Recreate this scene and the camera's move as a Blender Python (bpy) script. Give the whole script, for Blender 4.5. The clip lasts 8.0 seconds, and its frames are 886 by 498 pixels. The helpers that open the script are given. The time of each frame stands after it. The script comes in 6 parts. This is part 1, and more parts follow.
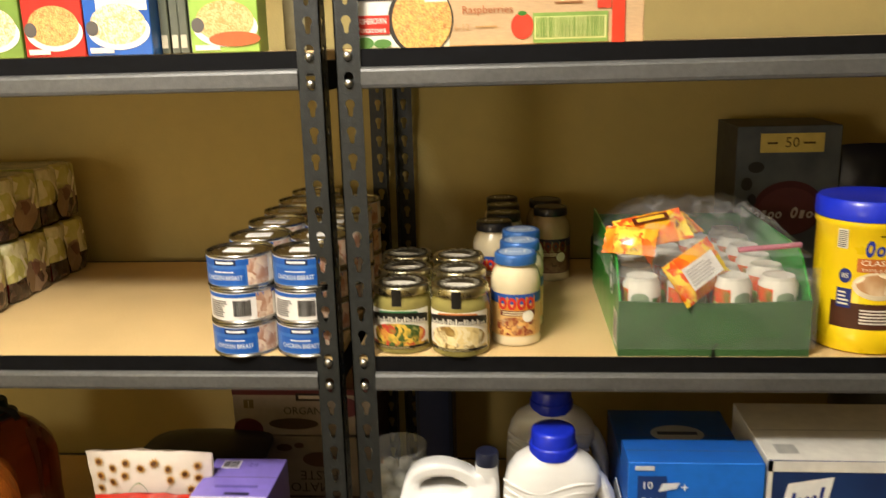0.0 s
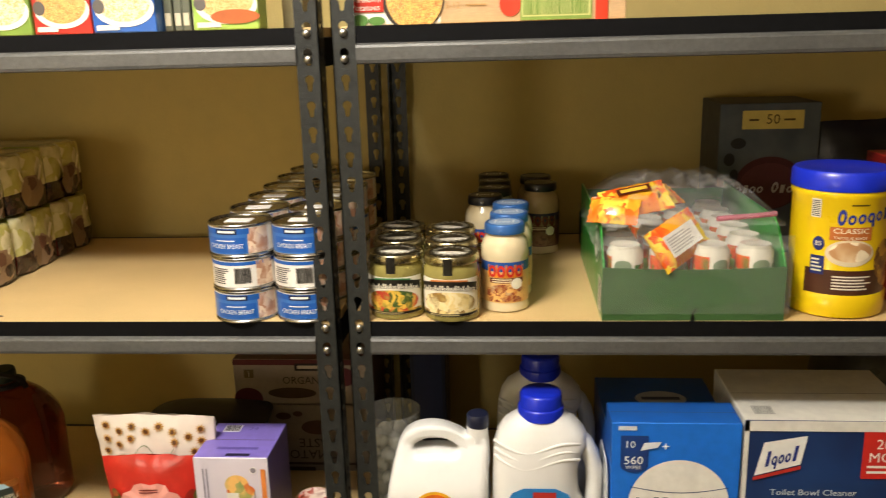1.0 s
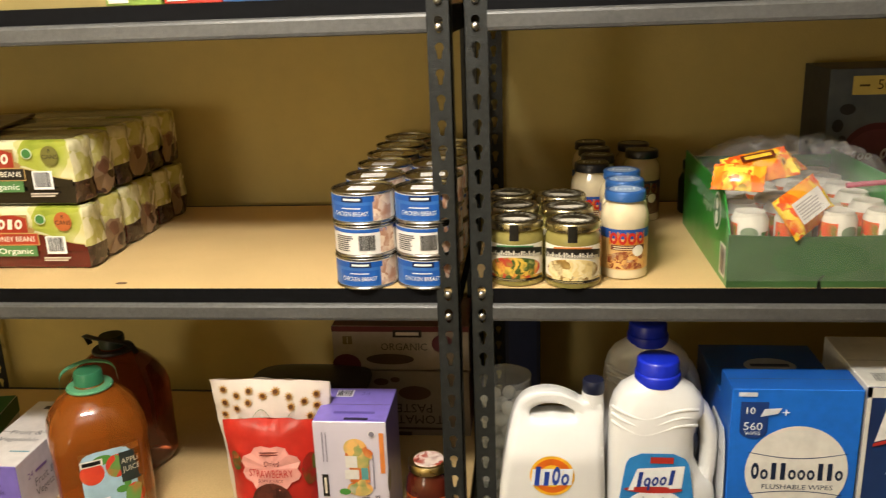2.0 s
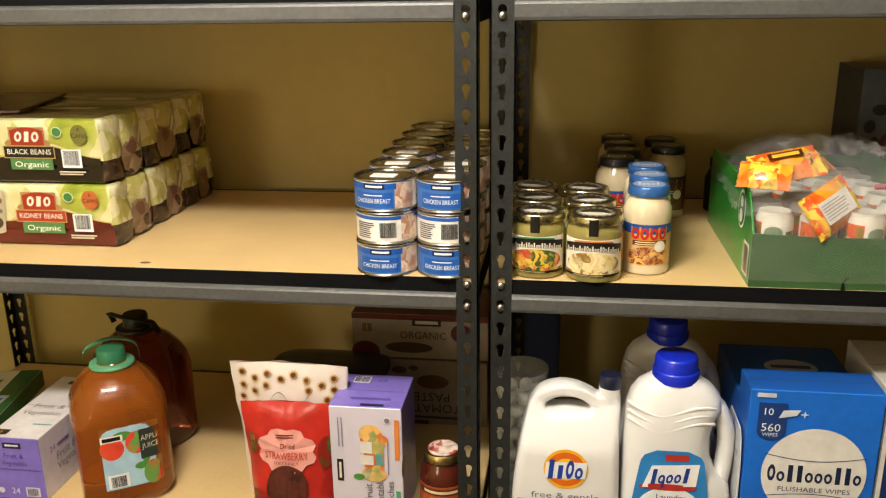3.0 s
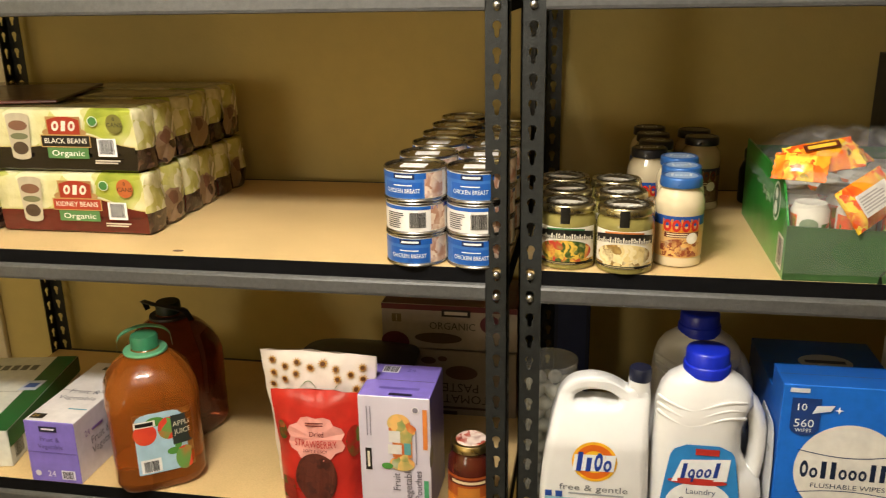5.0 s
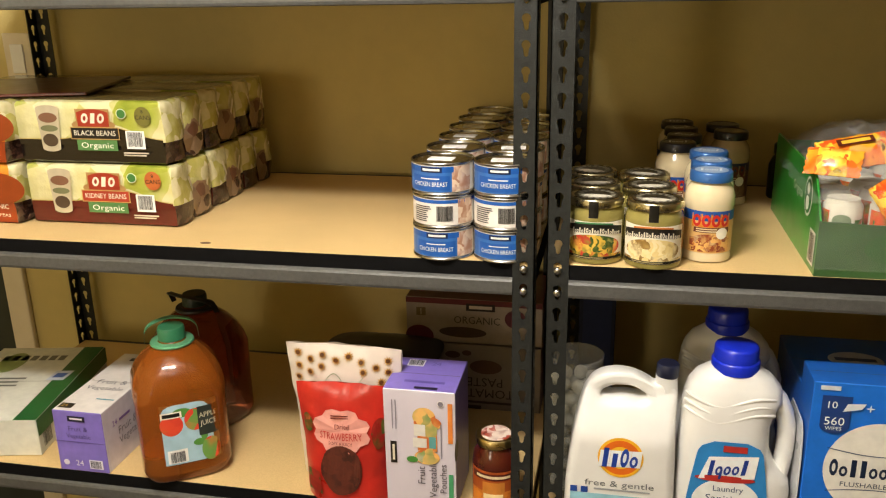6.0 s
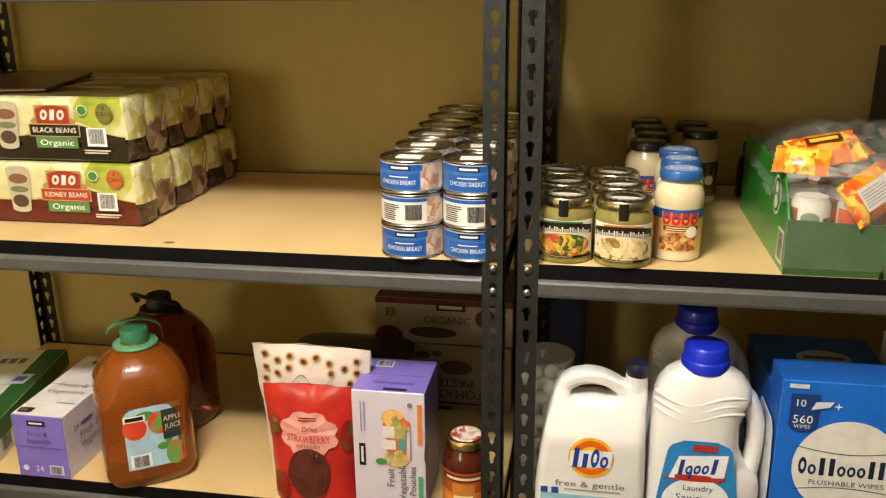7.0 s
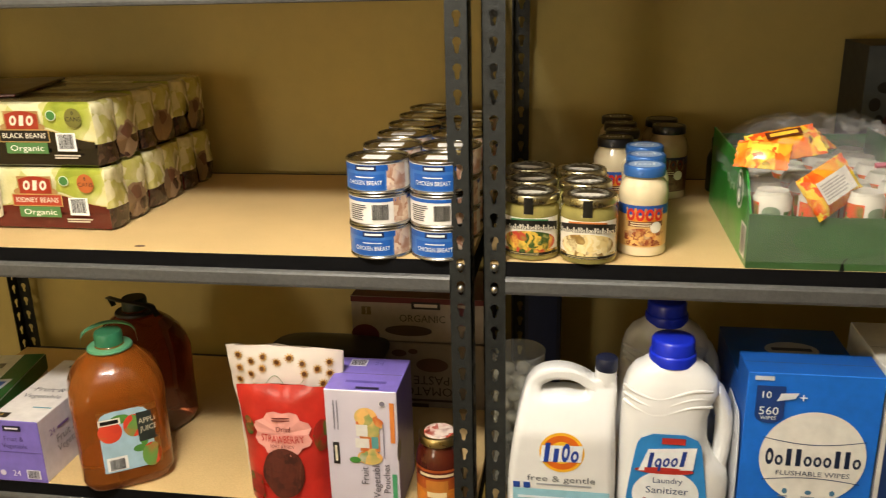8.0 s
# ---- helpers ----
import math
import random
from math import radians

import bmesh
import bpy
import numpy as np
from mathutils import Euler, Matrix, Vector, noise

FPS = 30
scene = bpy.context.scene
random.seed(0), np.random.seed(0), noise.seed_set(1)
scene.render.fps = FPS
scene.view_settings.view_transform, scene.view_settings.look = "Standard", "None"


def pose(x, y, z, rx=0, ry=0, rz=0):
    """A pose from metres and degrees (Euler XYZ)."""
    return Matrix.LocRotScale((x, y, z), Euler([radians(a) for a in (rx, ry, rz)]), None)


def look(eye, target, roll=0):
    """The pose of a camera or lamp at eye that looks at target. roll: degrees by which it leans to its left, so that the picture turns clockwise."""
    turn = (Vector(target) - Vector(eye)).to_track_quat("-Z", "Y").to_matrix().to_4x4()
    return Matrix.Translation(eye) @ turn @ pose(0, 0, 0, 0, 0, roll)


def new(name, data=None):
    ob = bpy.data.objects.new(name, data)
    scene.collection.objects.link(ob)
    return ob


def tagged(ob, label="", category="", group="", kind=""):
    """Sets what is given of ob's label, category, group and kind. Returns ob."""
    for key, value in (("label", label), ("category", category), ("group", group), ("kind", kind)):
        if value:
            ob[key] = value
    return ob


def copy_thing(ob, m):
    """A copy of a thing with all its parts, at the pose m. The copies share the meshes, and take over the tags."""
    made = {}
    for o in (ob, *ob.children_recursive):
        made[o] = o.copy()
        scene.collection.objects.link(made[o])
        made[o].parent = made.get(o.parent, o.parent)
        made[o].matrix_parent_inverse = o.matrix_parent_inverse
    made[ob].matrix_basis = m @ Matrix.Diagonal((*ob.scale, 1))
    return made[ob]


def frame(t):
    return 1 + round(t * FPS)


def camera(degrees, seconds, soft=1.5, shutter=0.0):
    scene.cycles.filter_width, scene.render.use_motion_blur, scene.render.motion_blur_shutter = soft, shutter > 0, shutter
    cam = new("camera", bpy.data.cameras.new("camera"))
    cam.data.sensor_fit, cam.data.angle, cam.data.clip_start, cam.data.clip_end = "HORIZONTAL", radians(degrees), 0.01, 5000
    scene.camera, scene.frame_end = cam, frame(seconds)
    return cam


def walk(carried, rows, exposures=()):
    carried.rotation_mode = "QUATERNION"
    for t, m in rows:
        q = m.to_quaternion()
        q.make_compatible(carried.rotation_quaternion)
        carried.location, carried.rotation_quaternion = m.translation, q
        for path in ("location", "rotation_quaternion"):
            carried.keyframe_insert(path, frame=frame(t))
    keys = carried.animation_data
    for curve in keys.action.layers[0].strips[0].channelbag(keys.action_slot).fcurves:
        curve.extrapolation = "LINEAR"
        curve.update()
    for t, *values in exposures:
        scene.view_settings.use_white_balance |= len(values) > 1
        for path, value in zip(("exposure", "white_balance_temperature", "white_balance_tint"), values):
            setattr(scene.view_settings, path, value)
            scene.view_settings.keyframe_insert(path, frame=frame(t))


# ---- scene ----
cam = camera(55.5, 8.0, soft=1.15, shutter=0.8)
PATH = [
    (0, (-0.006, 0.008, 1.49), (-0.168, 1.945, 1.016), -1.6),
    (0.5, (0.03, -0.028, 1.474), (-0.141, 1.904, 0.989), -1.4),
    (1, (0.007, -0.052, 1.474), (-0.15, 1.878, 0.976), -1.6),
    (1.3, (-0.043, -0.053, 1.485), (-0.213, 1.866, 0.965), -1.8),
    (1.5, (-0.088, -0.054, 1.485), (-0.27, 1.856, 0.921), -2.0),
    (2, (-0.144, -0.073, 1.478), (-0.355, 1.833, 0.911), -2.1),
    (2.2, (-0.155, -0.073, 1.485), (-0.364, 1.832, 0.905), -1.7),
    (3.3, (-0.1295, -0.074, 1.472), (-0.4175, 1.816, 0.887), -0.7),
    (3.5, (-0.131, -0.075, 1.474), (-0.42, 1.815, 0.887), -0.7),
    (4, (-0.131, -0.074, 1.473), (-0.439, 1.811, 0.88), -0.6),
    (4.5, (-0.131, -0.073, 1.472), (-0.449, 1.81, 0.875), -0.7),
    (5.8, (-0.133, -0.072, 1.468), (-0.527, 1.793, 0.860), -1.3),
    (6, (-0.143, -0.072, 1.468), (-0.535, 1.792, 0.857), -1.1),
    (6.5, (-0.138, -0.064, 1.463), (-0.532, 1.8, 0.853), -1.0),
    (7, (-0.141, -0.056, 1.461), (-0.468, 1.82, 0.85), -0.6),
    (7.5, (-0.125, -0.058, 1.465), (-0.452, 1.817, 0.851), -1.2),
    (8, (-0.1, -0.058, 1.466), (-0.412, 1.819, 0.848), -1.4),
]
walk(cam, [(t, look(eye, target, roll)) for t, eye, target, roll in PATH])

# ---- light ----
world = bpy.data.worlds.new("world")
world.use_nodes = True
world.node_tree.nodes["Background"].inputs[0].default_value = (0.9, 0.75, 0.55, 1)
world.node_tree.nodes["Background"].inputs[1].default_value = 0.006
scene.world = world
scene.view_settings.exposure = 0.27
LAMP = (-0.55, 0.25, 2.30)
LAMP_POWER = 26.0
for dx in (-0.14, 0.0, 0.14):
    bulb_light = new("bulb_light", bpy.data.lights.new("bulb_light", "POINT"))
    bulb_light.data.energy = LAMP_POWER
    bulb_light.data.color = (1.0, 0.945, 0.88)
    bulb_light.data.shadow_soft_size = 0.075
    bulb_light.location = (LAMP[0] + dx, LAMP[1], LAMP[2])
# added fill light, unseen, with a drum shade, further back in the room
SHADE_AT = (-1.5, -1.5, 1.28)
lamp_light = new("fill_light", bpy.data.lights.new("fill_light", "POINT"))
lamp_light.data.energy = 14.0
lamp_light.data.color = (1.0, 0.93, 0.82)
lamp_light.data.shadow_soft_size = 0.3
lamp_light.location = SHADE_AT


# ---- materials ----
def srgb(h):
    v = [int(h[i:i + 2], 16) / 255 for i in (0, 2, 4)]
    return tuple(c / 12.92 if c <= 0.04045 else ((c + 0.055) / 1.055) ** 2.4 for c in v)


def material(name, color, rough=0.5, metal=0.0, vary=0.12, scale=40.0, bump=0.0, bump_scale=300.0, color2=None, coat=0.0, stretch=None,
             transmission=0.0, ior=1.45, vary2=0.0, scale2=4.0, rough_vary=0.1):
    m = bpy.data.materials.new(name)
    m.use_nodes = True
    nt = m.node_tree
    b = nt.nodes["Principled BSDF"]
    coords = nt.nodes.new("ShaderNodeTexCoord")
    vec = coords.outputs["Object"]
    if stretch:
        mp = nt.nodes.new("ShaderNodeMapping")
        mp.inputs["Scale"].default_value = stretch
        nt.links.new(vec, mp.inputs["Vector"])
        vec = mp.outputs["Vector"]
    n1 = nt.nodes.new("ShaderNodeTexNoise")
    n1.inputs["Scale"].default_value, n1.inputs["Detail"].default_value = scale, 5
    nt.links.new(vec, n1.inputs["Vector"])
    ramp = nt.nodes.new("ShaderNodeValToRGB")
    ramp.color_ramp.elements[0].position, ramp.color_ramp.elements[1].position = 0.3, 0.7
    c2 = color2 or tuple(min(1, c * (1 + vary)) for c in color)
    c1 = color if color2 else tuple(c * (1 - vary) for c in color)
    ramp.color_ramp.elements[0].color, ramp.color_ramp.elements[1].color = (*c1, 1), (*c2, 1)
    nt.links.new(n1.outputs["Fac"], ramp.inputs["Fac"])
    out = ramp.outputs["Color"]
    if vary2:
        n2 = nt.nodes.new("ShaderNodeTexNoise")
        n2.inputs["Scale"].default_value, n2.inputs["Detail"].default_value = scale2, 3
        nt.links.new(vec, n2.inputs["Vector"])
        mr = nt.nodes.new("ShaderNodeMapRange")
        mr.inputs["From Min"].default_value, mr.inputs["From Max"].default_value = 0.3, 0.7
        mr.inputs["To Min"].default_value, mr.inputs["To Max"].default_value = 1 - vary2, 1 + vary2
        nt.links.new(n2.outputs["Fac"], mr.inputs["Value"])
        mul = nt.nodes.new("ShaderNodeVectorMath")
        mul.operation = "SCALE"
        nt.links.new(out, mul.inputs[0])
        nt.links.new(mr.outputs["Result"], mul.inputs["Scale"])
        out = mul.outputs["Vector"]
    nt.links.new(out, b.inputs["Base Color"])
    rr = nt.nodes.new("ShaderNodeMapRange")
    rr.inputs["To Min"].default_value, rr.inputs["To Max"].default_value = max(0.02, rough - rough_vary), min(1, rough + rough_vary)
    nt.links.new(n1.outputs["Fac"], rr.inputs["Value"])
    nt.links.new(rr.outputs["Result"], b.inputs["Roughness"])
    b.inputs["Metallic"].default_value = metal
    b.inputs["Coat Weight"].default_value = coat
    b.inputs["Coat Roughness"].default_value = 0.15
    b.inputs["Transmission Weight"].default_value = transmission
    b.inputs["IOR"].default_value = ior
    if bump:
        nb = nt.nodes.new("ShaderNodeTexNoise")
        nb.inputs["Scale"].default_value, nb.inputs["Detail"].default_value = bump_scale, 4
        nt.links.new(vec, nb.inputs["Vector"])
        bp = nt.nodes.new("ShaderNodeBump")
        bp.inputs["Strength"].default_value, bp.inputs["Distance"].default_value = bump, 0.002
        nt.links.new(nb.outputs["Fac"], bp.inputs["Height"])
        nt.links.new(bp.outputs["Normal"], b.inputs["Normal"])
    return m


INKS = {}


def ink(h, rough=0.38, coat=0.15):
    """Printed colour on paper or film."""
    key = (h, rough)
    if key not in INKS:
        INKS[key] = material("ink_" + h, srgb(h), rough, 0, 0.07, 60, 0.02, 200, coat=coat, vary2=0.06, scale2=14)
    return INKS[key]


def photo(name, colors, scale=60, rough=0.35, crease=0.0):
    """A printed picture of food: cells of a few colours."""
    m = bpy.data.materials.new(name)
    m.use_nodes = True
    nt = m.node_tree
    b = nt.nodes["Principled BSDF"]
    tc = nt.nodes.new("ShaderNodeTexCoord")
    nz = nt.nodes.new("ShaderNodeTexNoise")
    nz.inputs["Scale"].default_value = scale * 0.7
    add = nt.nodes.new("ShaderNodeMixRGB")
    add.inputs[0].default_value = 0.03
    vo = nt.nodes.new("ShaderNodeTexVoronoi")
    vo.inputs["Scale"].default_value = scale
    rp = nt.nodes.new("ShaderNodeValToRGB")
    rp.color_ramp.interpolation = "EASE"
    els = rp.color_ramp.elements
    while len(els) < len(colors):
        els.new(0.5)
    for i, c in enumerate(colors):
        els[i].position = 0.12 + 0.76 * i / max(1, len(colors) - 1)
        els[i].color = (*srgb(c), 1)
    sep = nt.nodes.new("ShaderNodeSeparateColor")
    mix = nt.nodes.new("ShaderNodeMath")
    mix.operation = "MULTIPLY_ADD"
    mix.inputs[1].default_value = 0.45
    nt.links.new(tc.outputs["Object"], nz.inputs["Vector"])
    nt.links.new(tc.outputs["Object"], add.inputs[1])
    nt.links.new(nz.outputs["Color"], add.inputs[2])
    nt.links.new(add.outputs[0], vo.inputs["Vector"])
    nt.links.new(vo.outputs["Color"], sep.inputs[0])
    nt.links.new(sep.outputs[0], mix.inputs[0])
    half = nt.nodes.new("ShaderNodeMath")
    half.operation = "MULTIPLY"
    half.inputs[1].default_value = 0.55
    nt.links.new(nz.outputs["Fac"], half.inputs[0])
    nt.links.new(half.outputs[0], mix.inputs[2])
    nt.links.new(mix.outputs[0], rp.inputs["Fac"])
    nt.links.new(rp.outputs["Color"], b.inputs["Base Color"])
    b.inputs["Roughness"].default_value = rough
    if crease:
        b.inputs["Coat Weight"].default_value, b.inputs["Coat Roughness"].default_value = 0.6, 0.12
        cn = nt.nodes.new("ShaderNodeTexNoise")
        cn.inputs["Scale"].default_value, cn.inputs["Detail"].default_value = 38, 3
        bp = nt.nodes.new("ShaderNodeBump")
        bp.inputs["Strength"].default_value, bp.inputs["Distance"].default_value = crease, 0.006
        nt.links.new(tc.outputs["Object"], cn.inputs["Vector"])
        nt.links.new(cn.outputs["Fac"], bp.inputs["Height"])
        nt.links.new(bp.outputs["Normal"], b.inputs["Normal"])
    return m


def film(name, tint=(1, 1, 1), clear=0.85, rough=0.12, wrinkle=0.6, scale=45):
    """Clear plastic film: mostly see-through, with wrinkled gloss."""
    m = bpy.data.materials.new(name)
    m.use_nodes = True
    nt = m.node_tree
    nt.nodes.remove(nt.nodes["Principled BSDF"])
    tr = nt.nodes.new("ShaderNodeBsdfTransparent")
    tr.inputs[0].default_value = (*tint, 1)
    gl = nt.nodes.new("ShaderNodeBsdfPrincipled")
    gl.inputs["Roughness"].default_value = rough
    gl.inputs["Base Color"].default_value = (*[0.85 * c for c in tint], 1)
    gl.inputs["Coat Weight"].default_value = 0.8
    gl.inputs["Coat Roughness"].default_value = 0.1
    mx = nt.nodes.new("ShaderNodeMixShader")
    mx.inputs[0].default_value = 1 - clear
    nz = nt.nodes.new("ShaderNodeTexNoise")
    nz.inputs["Scale"].default_value, nz.inputs["Detail"].default_value = scale, 3
    tc = nt.nodes.new("ShaderNodeTexCoord")
    nt.links.new(tc.outputs["Object"], nz.inputs["Vector"])
    bp = nt.nodes.new("ShaderNodeBump")
    bp.inputs["Strength"].default_value, bp.inputs["Distance"].default_value = wrinkle, 0.01
    nt.links.new(nz.outputs["Fac"], bp.inputs["Height"])
    nt.links.new(bp.outputs["Normal"], gl.inputs["Normal"])
    nt.links.new(tr.outputs[0], mx.inputs[1])
    nt.links.new(gl.outputs[0], mx.inputs[2])
    nt.links.new(mx.outputs[0], nt.nodes["Material Output"].inputs[0])
    return m


STEEL = material("hammered_dark_steel", (0.017, 0.019, 0.018), 0.42, 0.1, 0.25, 120, 0.35, 420, vary2=0.15, scale2=7)
RAIL = material("grey_powder_coated_rail", (0.105, 0.105, 0.10), 0.42, 0.3, 0.12, 150, 0.2, 500, vary2=0.12, scale2=6)
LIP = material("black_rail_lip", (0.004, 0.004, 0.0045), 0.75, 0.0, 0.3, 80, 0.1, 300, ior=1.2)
ZINC = material("zinc_bolt", (0.5, 0.5, 0.48), 0.3, 1.0, 0.15, 300)
BOARD = material("particle_board", (0.55, 0.39, 0.17), 0.62, 0, 0.10, 420, 0.25, 700, color2=(0.65, 0.465, 0.215), vary2=0.07, scale2=5)
KNOT = material("board_knot", (0.13, 0.07, 0.03), 0.7, 0, 0.3, 300)
WALL = material("beige_wall_paint", (0.54, 0.435, 0.165), 0.8, 0, 0.03, 30, 0.25, 220, vary2=0.04, scale2=2)
TRIM = material("cream_trim_paint", (0.66, 0.58, 0.42), 0.45, 0, 0.04, 20, 0.05, 100)
CEIL = material("ceiling_paint", (0.8, 0.78, 0.72), 0.9, 0, 0.03, 30, 0.3, 160)
CARPET = material("carpet_floor", (0.10, 0.08, 0.06), 0.95, 0, 0.2, 260, 0.6, 500, vary2=0.1)
TIN = material("tin_plate", (0.44, 0.43, 0.40), 0.24, 1.0, 0.08, 80, 0.04, 90)
GOLDTIN = material("gold_lacquered_tin", (0.55, 0.42, 0.18), 0.3, 1.0, 0.1, 80)
WHITEPL = material("white_plastic", (0.76, 0.76, 0.74), 0.35, 0, 0.03, 20, 0.03, 80, coat=0.2, vary2=0.02)
BROWNCARD = material("brown_cardboard", (0.50, 0.33, 0.17), 0.7, 0, 0.08, 80, 0.15, 250, stretch=(1, 1, 6), vary2=0.06)
CAPBLUE = material("blue_cap_plastic", (0.008, 0.025, 0.52), 0.33, 0, 0.08, 30, 0.03, 60, coat=0.3)
CAPNAVY = material("navy_cap_plastic", (0.01, 0.013, 0.035), 0.4, 0, 0.1, 30)
BLACKPL = material("black_plastic", (0.012, 0.012, 0.012), 0.4, 0, 0.2, 30)
AMBER = material("amber_juice", (0.62, 0.17, 0.02), 0.06, 0, 0.06, 12, 0, 0, transmission=0.7, ior=1.34, coat=0.4, rough_vary=0.02)
# darker, redder amber for the rear apple juice jug
AMBERDARK = material("dark_amber_juice", (0.26, 0.055, 0.02), 0.06, 0, 0.06, 12, 0, 0, transmission=0.75, ior=1.34, coat=0.4, rough_vary=0.02)
GREENCAP = material("green_cap_plastic", (0.03, 0.17, 0.08), 0.35, 0, 0.08, 30, coat=0.2)
CLEARPL = film("clear_film", (1, 1, 1), 0.90, 0.10, 0.9, 22)
WRAP = film("shrink_wrap", (0.98, 0.98, 0.97), 0.91, 0.10, 0.8, 20)
GLASSY = film("clear_jar_wall", (0.93, 0.94, 0.92), 0.82, 0.06, 0.05, 10)


# ---- mesh helpers ----
def part(name, bm, mat, parent=None, label="", smooth=False):
    me = bpy.data.meshes.new(name)
    bm.to_mesh(me)
    bm.free()
    for m in (mat if isinstance(mat, (list, tuple)) else [mat]):
        me.materials.append(m)
    if smooth:
        me.polygons.foreach_set("use_smooth", [True] * len(me.polygons))
        me.set_sharp_from_angle(angle=radians(42))
    ob = new(name, me)
    if parent:
        ob.parent = parent
    if label:
        ob["label"] = label
    return ob


def thing(name, loc, label, category, group="", rz=0, kind=""):
    e = new(name)
    e.matrix_basis = pose(*loc, 0, 0, rz)
    e.empty_display_size = 0.05
    return tagged(e, label, category, group, kind)


def box(x0, y0, z0, x1, y1, z1, bevel=0.0, segs=2, bm=None):
    own = bmesh.new()
    bmesh.ops.create_cube(own, size=1)
    for v in own.verts:
        v.co = ((x0 + x1) / 2 + v.co.x * (x1 - x0), (y0 + y1) / 2 + v.co.y * (y1 - y0), (z0 + z1) / 2 + v.co.z * (z1 - z0))
    if bevel:
        bmesh.ops.bevel(own, geom=own.edges[:], offset=bevel, segments=segs, affect="EDGES", profile=0.5)
    if bm is None:
        return own
    tmp = bpy.data.meshes.new("tmp")
    own.to_mesh(tmp)
    own.free()
    bm.from_mesh(tmp)
    bpy.data.meshes.remove(tmp)
    return bm


def lathe(profile, seg=36, cx=0.0, cy=0.0, squash=1.0):
    """A turned body from (radius, height) pairs, closed at both ends."""
    bm = bmesh.new()
    rings = []
    for r, z in profile:
        if r < 1e-5:
            rings.append([bm.verts.new((cx, cy, z))])
        else:
            rings.append([bm.verts.new((cx + r * math.cos(2 * math.pi * i / seg), cy + squash * r * math.sin(2 * math.pi * i / seg), z)) for i in range(seg)])
    for a, b in zip(rings, rings[1:]):
        for i in range(seg):
            j = (i + 1) % seg
            if len(a) == 1 and len(b) > 1:
                bm.faces.new((a[0], b[j], b[i]))
            elif len(b) == 1 and len(a) > 1:
                bm.faces.new((a[i], a[j], b[0]))
            elif len(a) > 1:
                bm.faces.new((a[i], a[j], b[j], b[i]))
    for ring, flip in ((rings[0], True), (rings[-1], False)):
        if len(ring) > 1:
            bm.faces.new(ring[::-1] if flip else ring)
    return bm


def loft(sections, seg=40, rib=None):
    """A body through rounded-square sections (z, rx, ry, cx, cy, power)."""
    bm = bmesh.new()
    rings = []
    for z, rx, ry, cx, cy, p in sections:
        ring = []
        for i in range(seg):
            a = 2 * math.pi * i / seg
            c, s = math.cos(a), math.sin(a)
            k = rib(a, z) if rib else 1.0
            ring.append(bm.verts.new((cx + k * rx * math.copysign(abs(c) ** (2 / p), c), cy + k * ry * math.copysign(abs(s) ** (2 / p), s), z)))
        rings.append(ring)
    for a, b in zip(rings, rings[1:]):
        for i in range(seg):
            j = (i + 1) % seg
            bm.faces.new((a[i], a[j], b[j], b[i]))
    bm.faces.new(rings[0][::-1])
    bm.faces.new(rings[-1])
    return bm


def tube(points, r, seg=8, closed=False):
    """A round bar along points."""
    bm = bmesh.new()
    pts = [Vector(p) for p in points]
    rings = []
    n = len(pts)
    q = None
    for i, p in enumerate(pts):
        d = (pts[(i + 1) % n] - pts[i - 1]) if closed or 0 < i < n - 1 else (pts[1] - pts[0] if i == 0 else pts[-1] - pts[-2])
        q = d.to_track_quat("Z", "Y") if q is None else (q @ Vector((0, 0, 1))).rotation_difference(d.normalized()) @ q
        rings.append([bm.verts.new(p + q @ Vector((r * math.cos(2 * math.pi * k / seg), r * math.sin(2 * math.pi * k / seg), 0))) for k in range(seg)])
    pairs = list(zip(rings, rings[1:])) + ([(rings[-1], rings[0])] if closed else [])
    for a, b in pairs:
        for i in range(seg):
            j = (i + 1) % seg
            bm.faces.new((a[i], a[j], b[j], b[i]))
    if not closed:
        bm.faces.new(rings[0][::-1])
        bm.faces.new(rings[-1])
    return bm


def slab_shape(outline, holes, half, bevel):
    """A thick plate with a rounded rim, standing in the xz plane; outline and holes are (x, z) loops."""
    cu = bpy.data.curves.new("tmp", "CURVE")
    cu.dimensions, cu.fill_mode, cu.extrude, cu.bevel_depth, cu.bevel_resolution = "2D", "BOTH", half - bevel, bevel, 4
    cu.offset = -bevel
    for loop in [outline, *holes]:
        sp = cu.splines.new("BEZIER")
        sp.bezier_points.add(len(loop) - 1)
        sp.use_cyclic_u, sp.resolution_u = True, 6
        for bp, (x, z) in zip(sp.bezier_points, loop):
            bp.co = (x, z, 0)
            bp.handle_left_type = bp.handle_right_type = "AUTO"
    ob = new("tmp", cu)
    me = bpy.data.meshes.new_from_object(ob.evaluated_get(bpy.context.evaluated_depsgraph_get()))
    bm = bmesh.new()
    bm.from_mesh(me)
    bpy.data.objects.remove(ob)
    bpy.data.curves.remove(cu)
    bpy.data.meshes.remove(me)
    bmesh.ops.remove_doubles(bm, verts=bm.verts[:], dist=1e-5)
    for v in bm.verts:
        v.co = (v.co.x, -v.co.z, v.co.y)
    bmesh.ops.recalc_face_normals(bm, faces=bm.faces[:])
    return bm


# ---- printing on surfaces ----
GLYPHS = {}


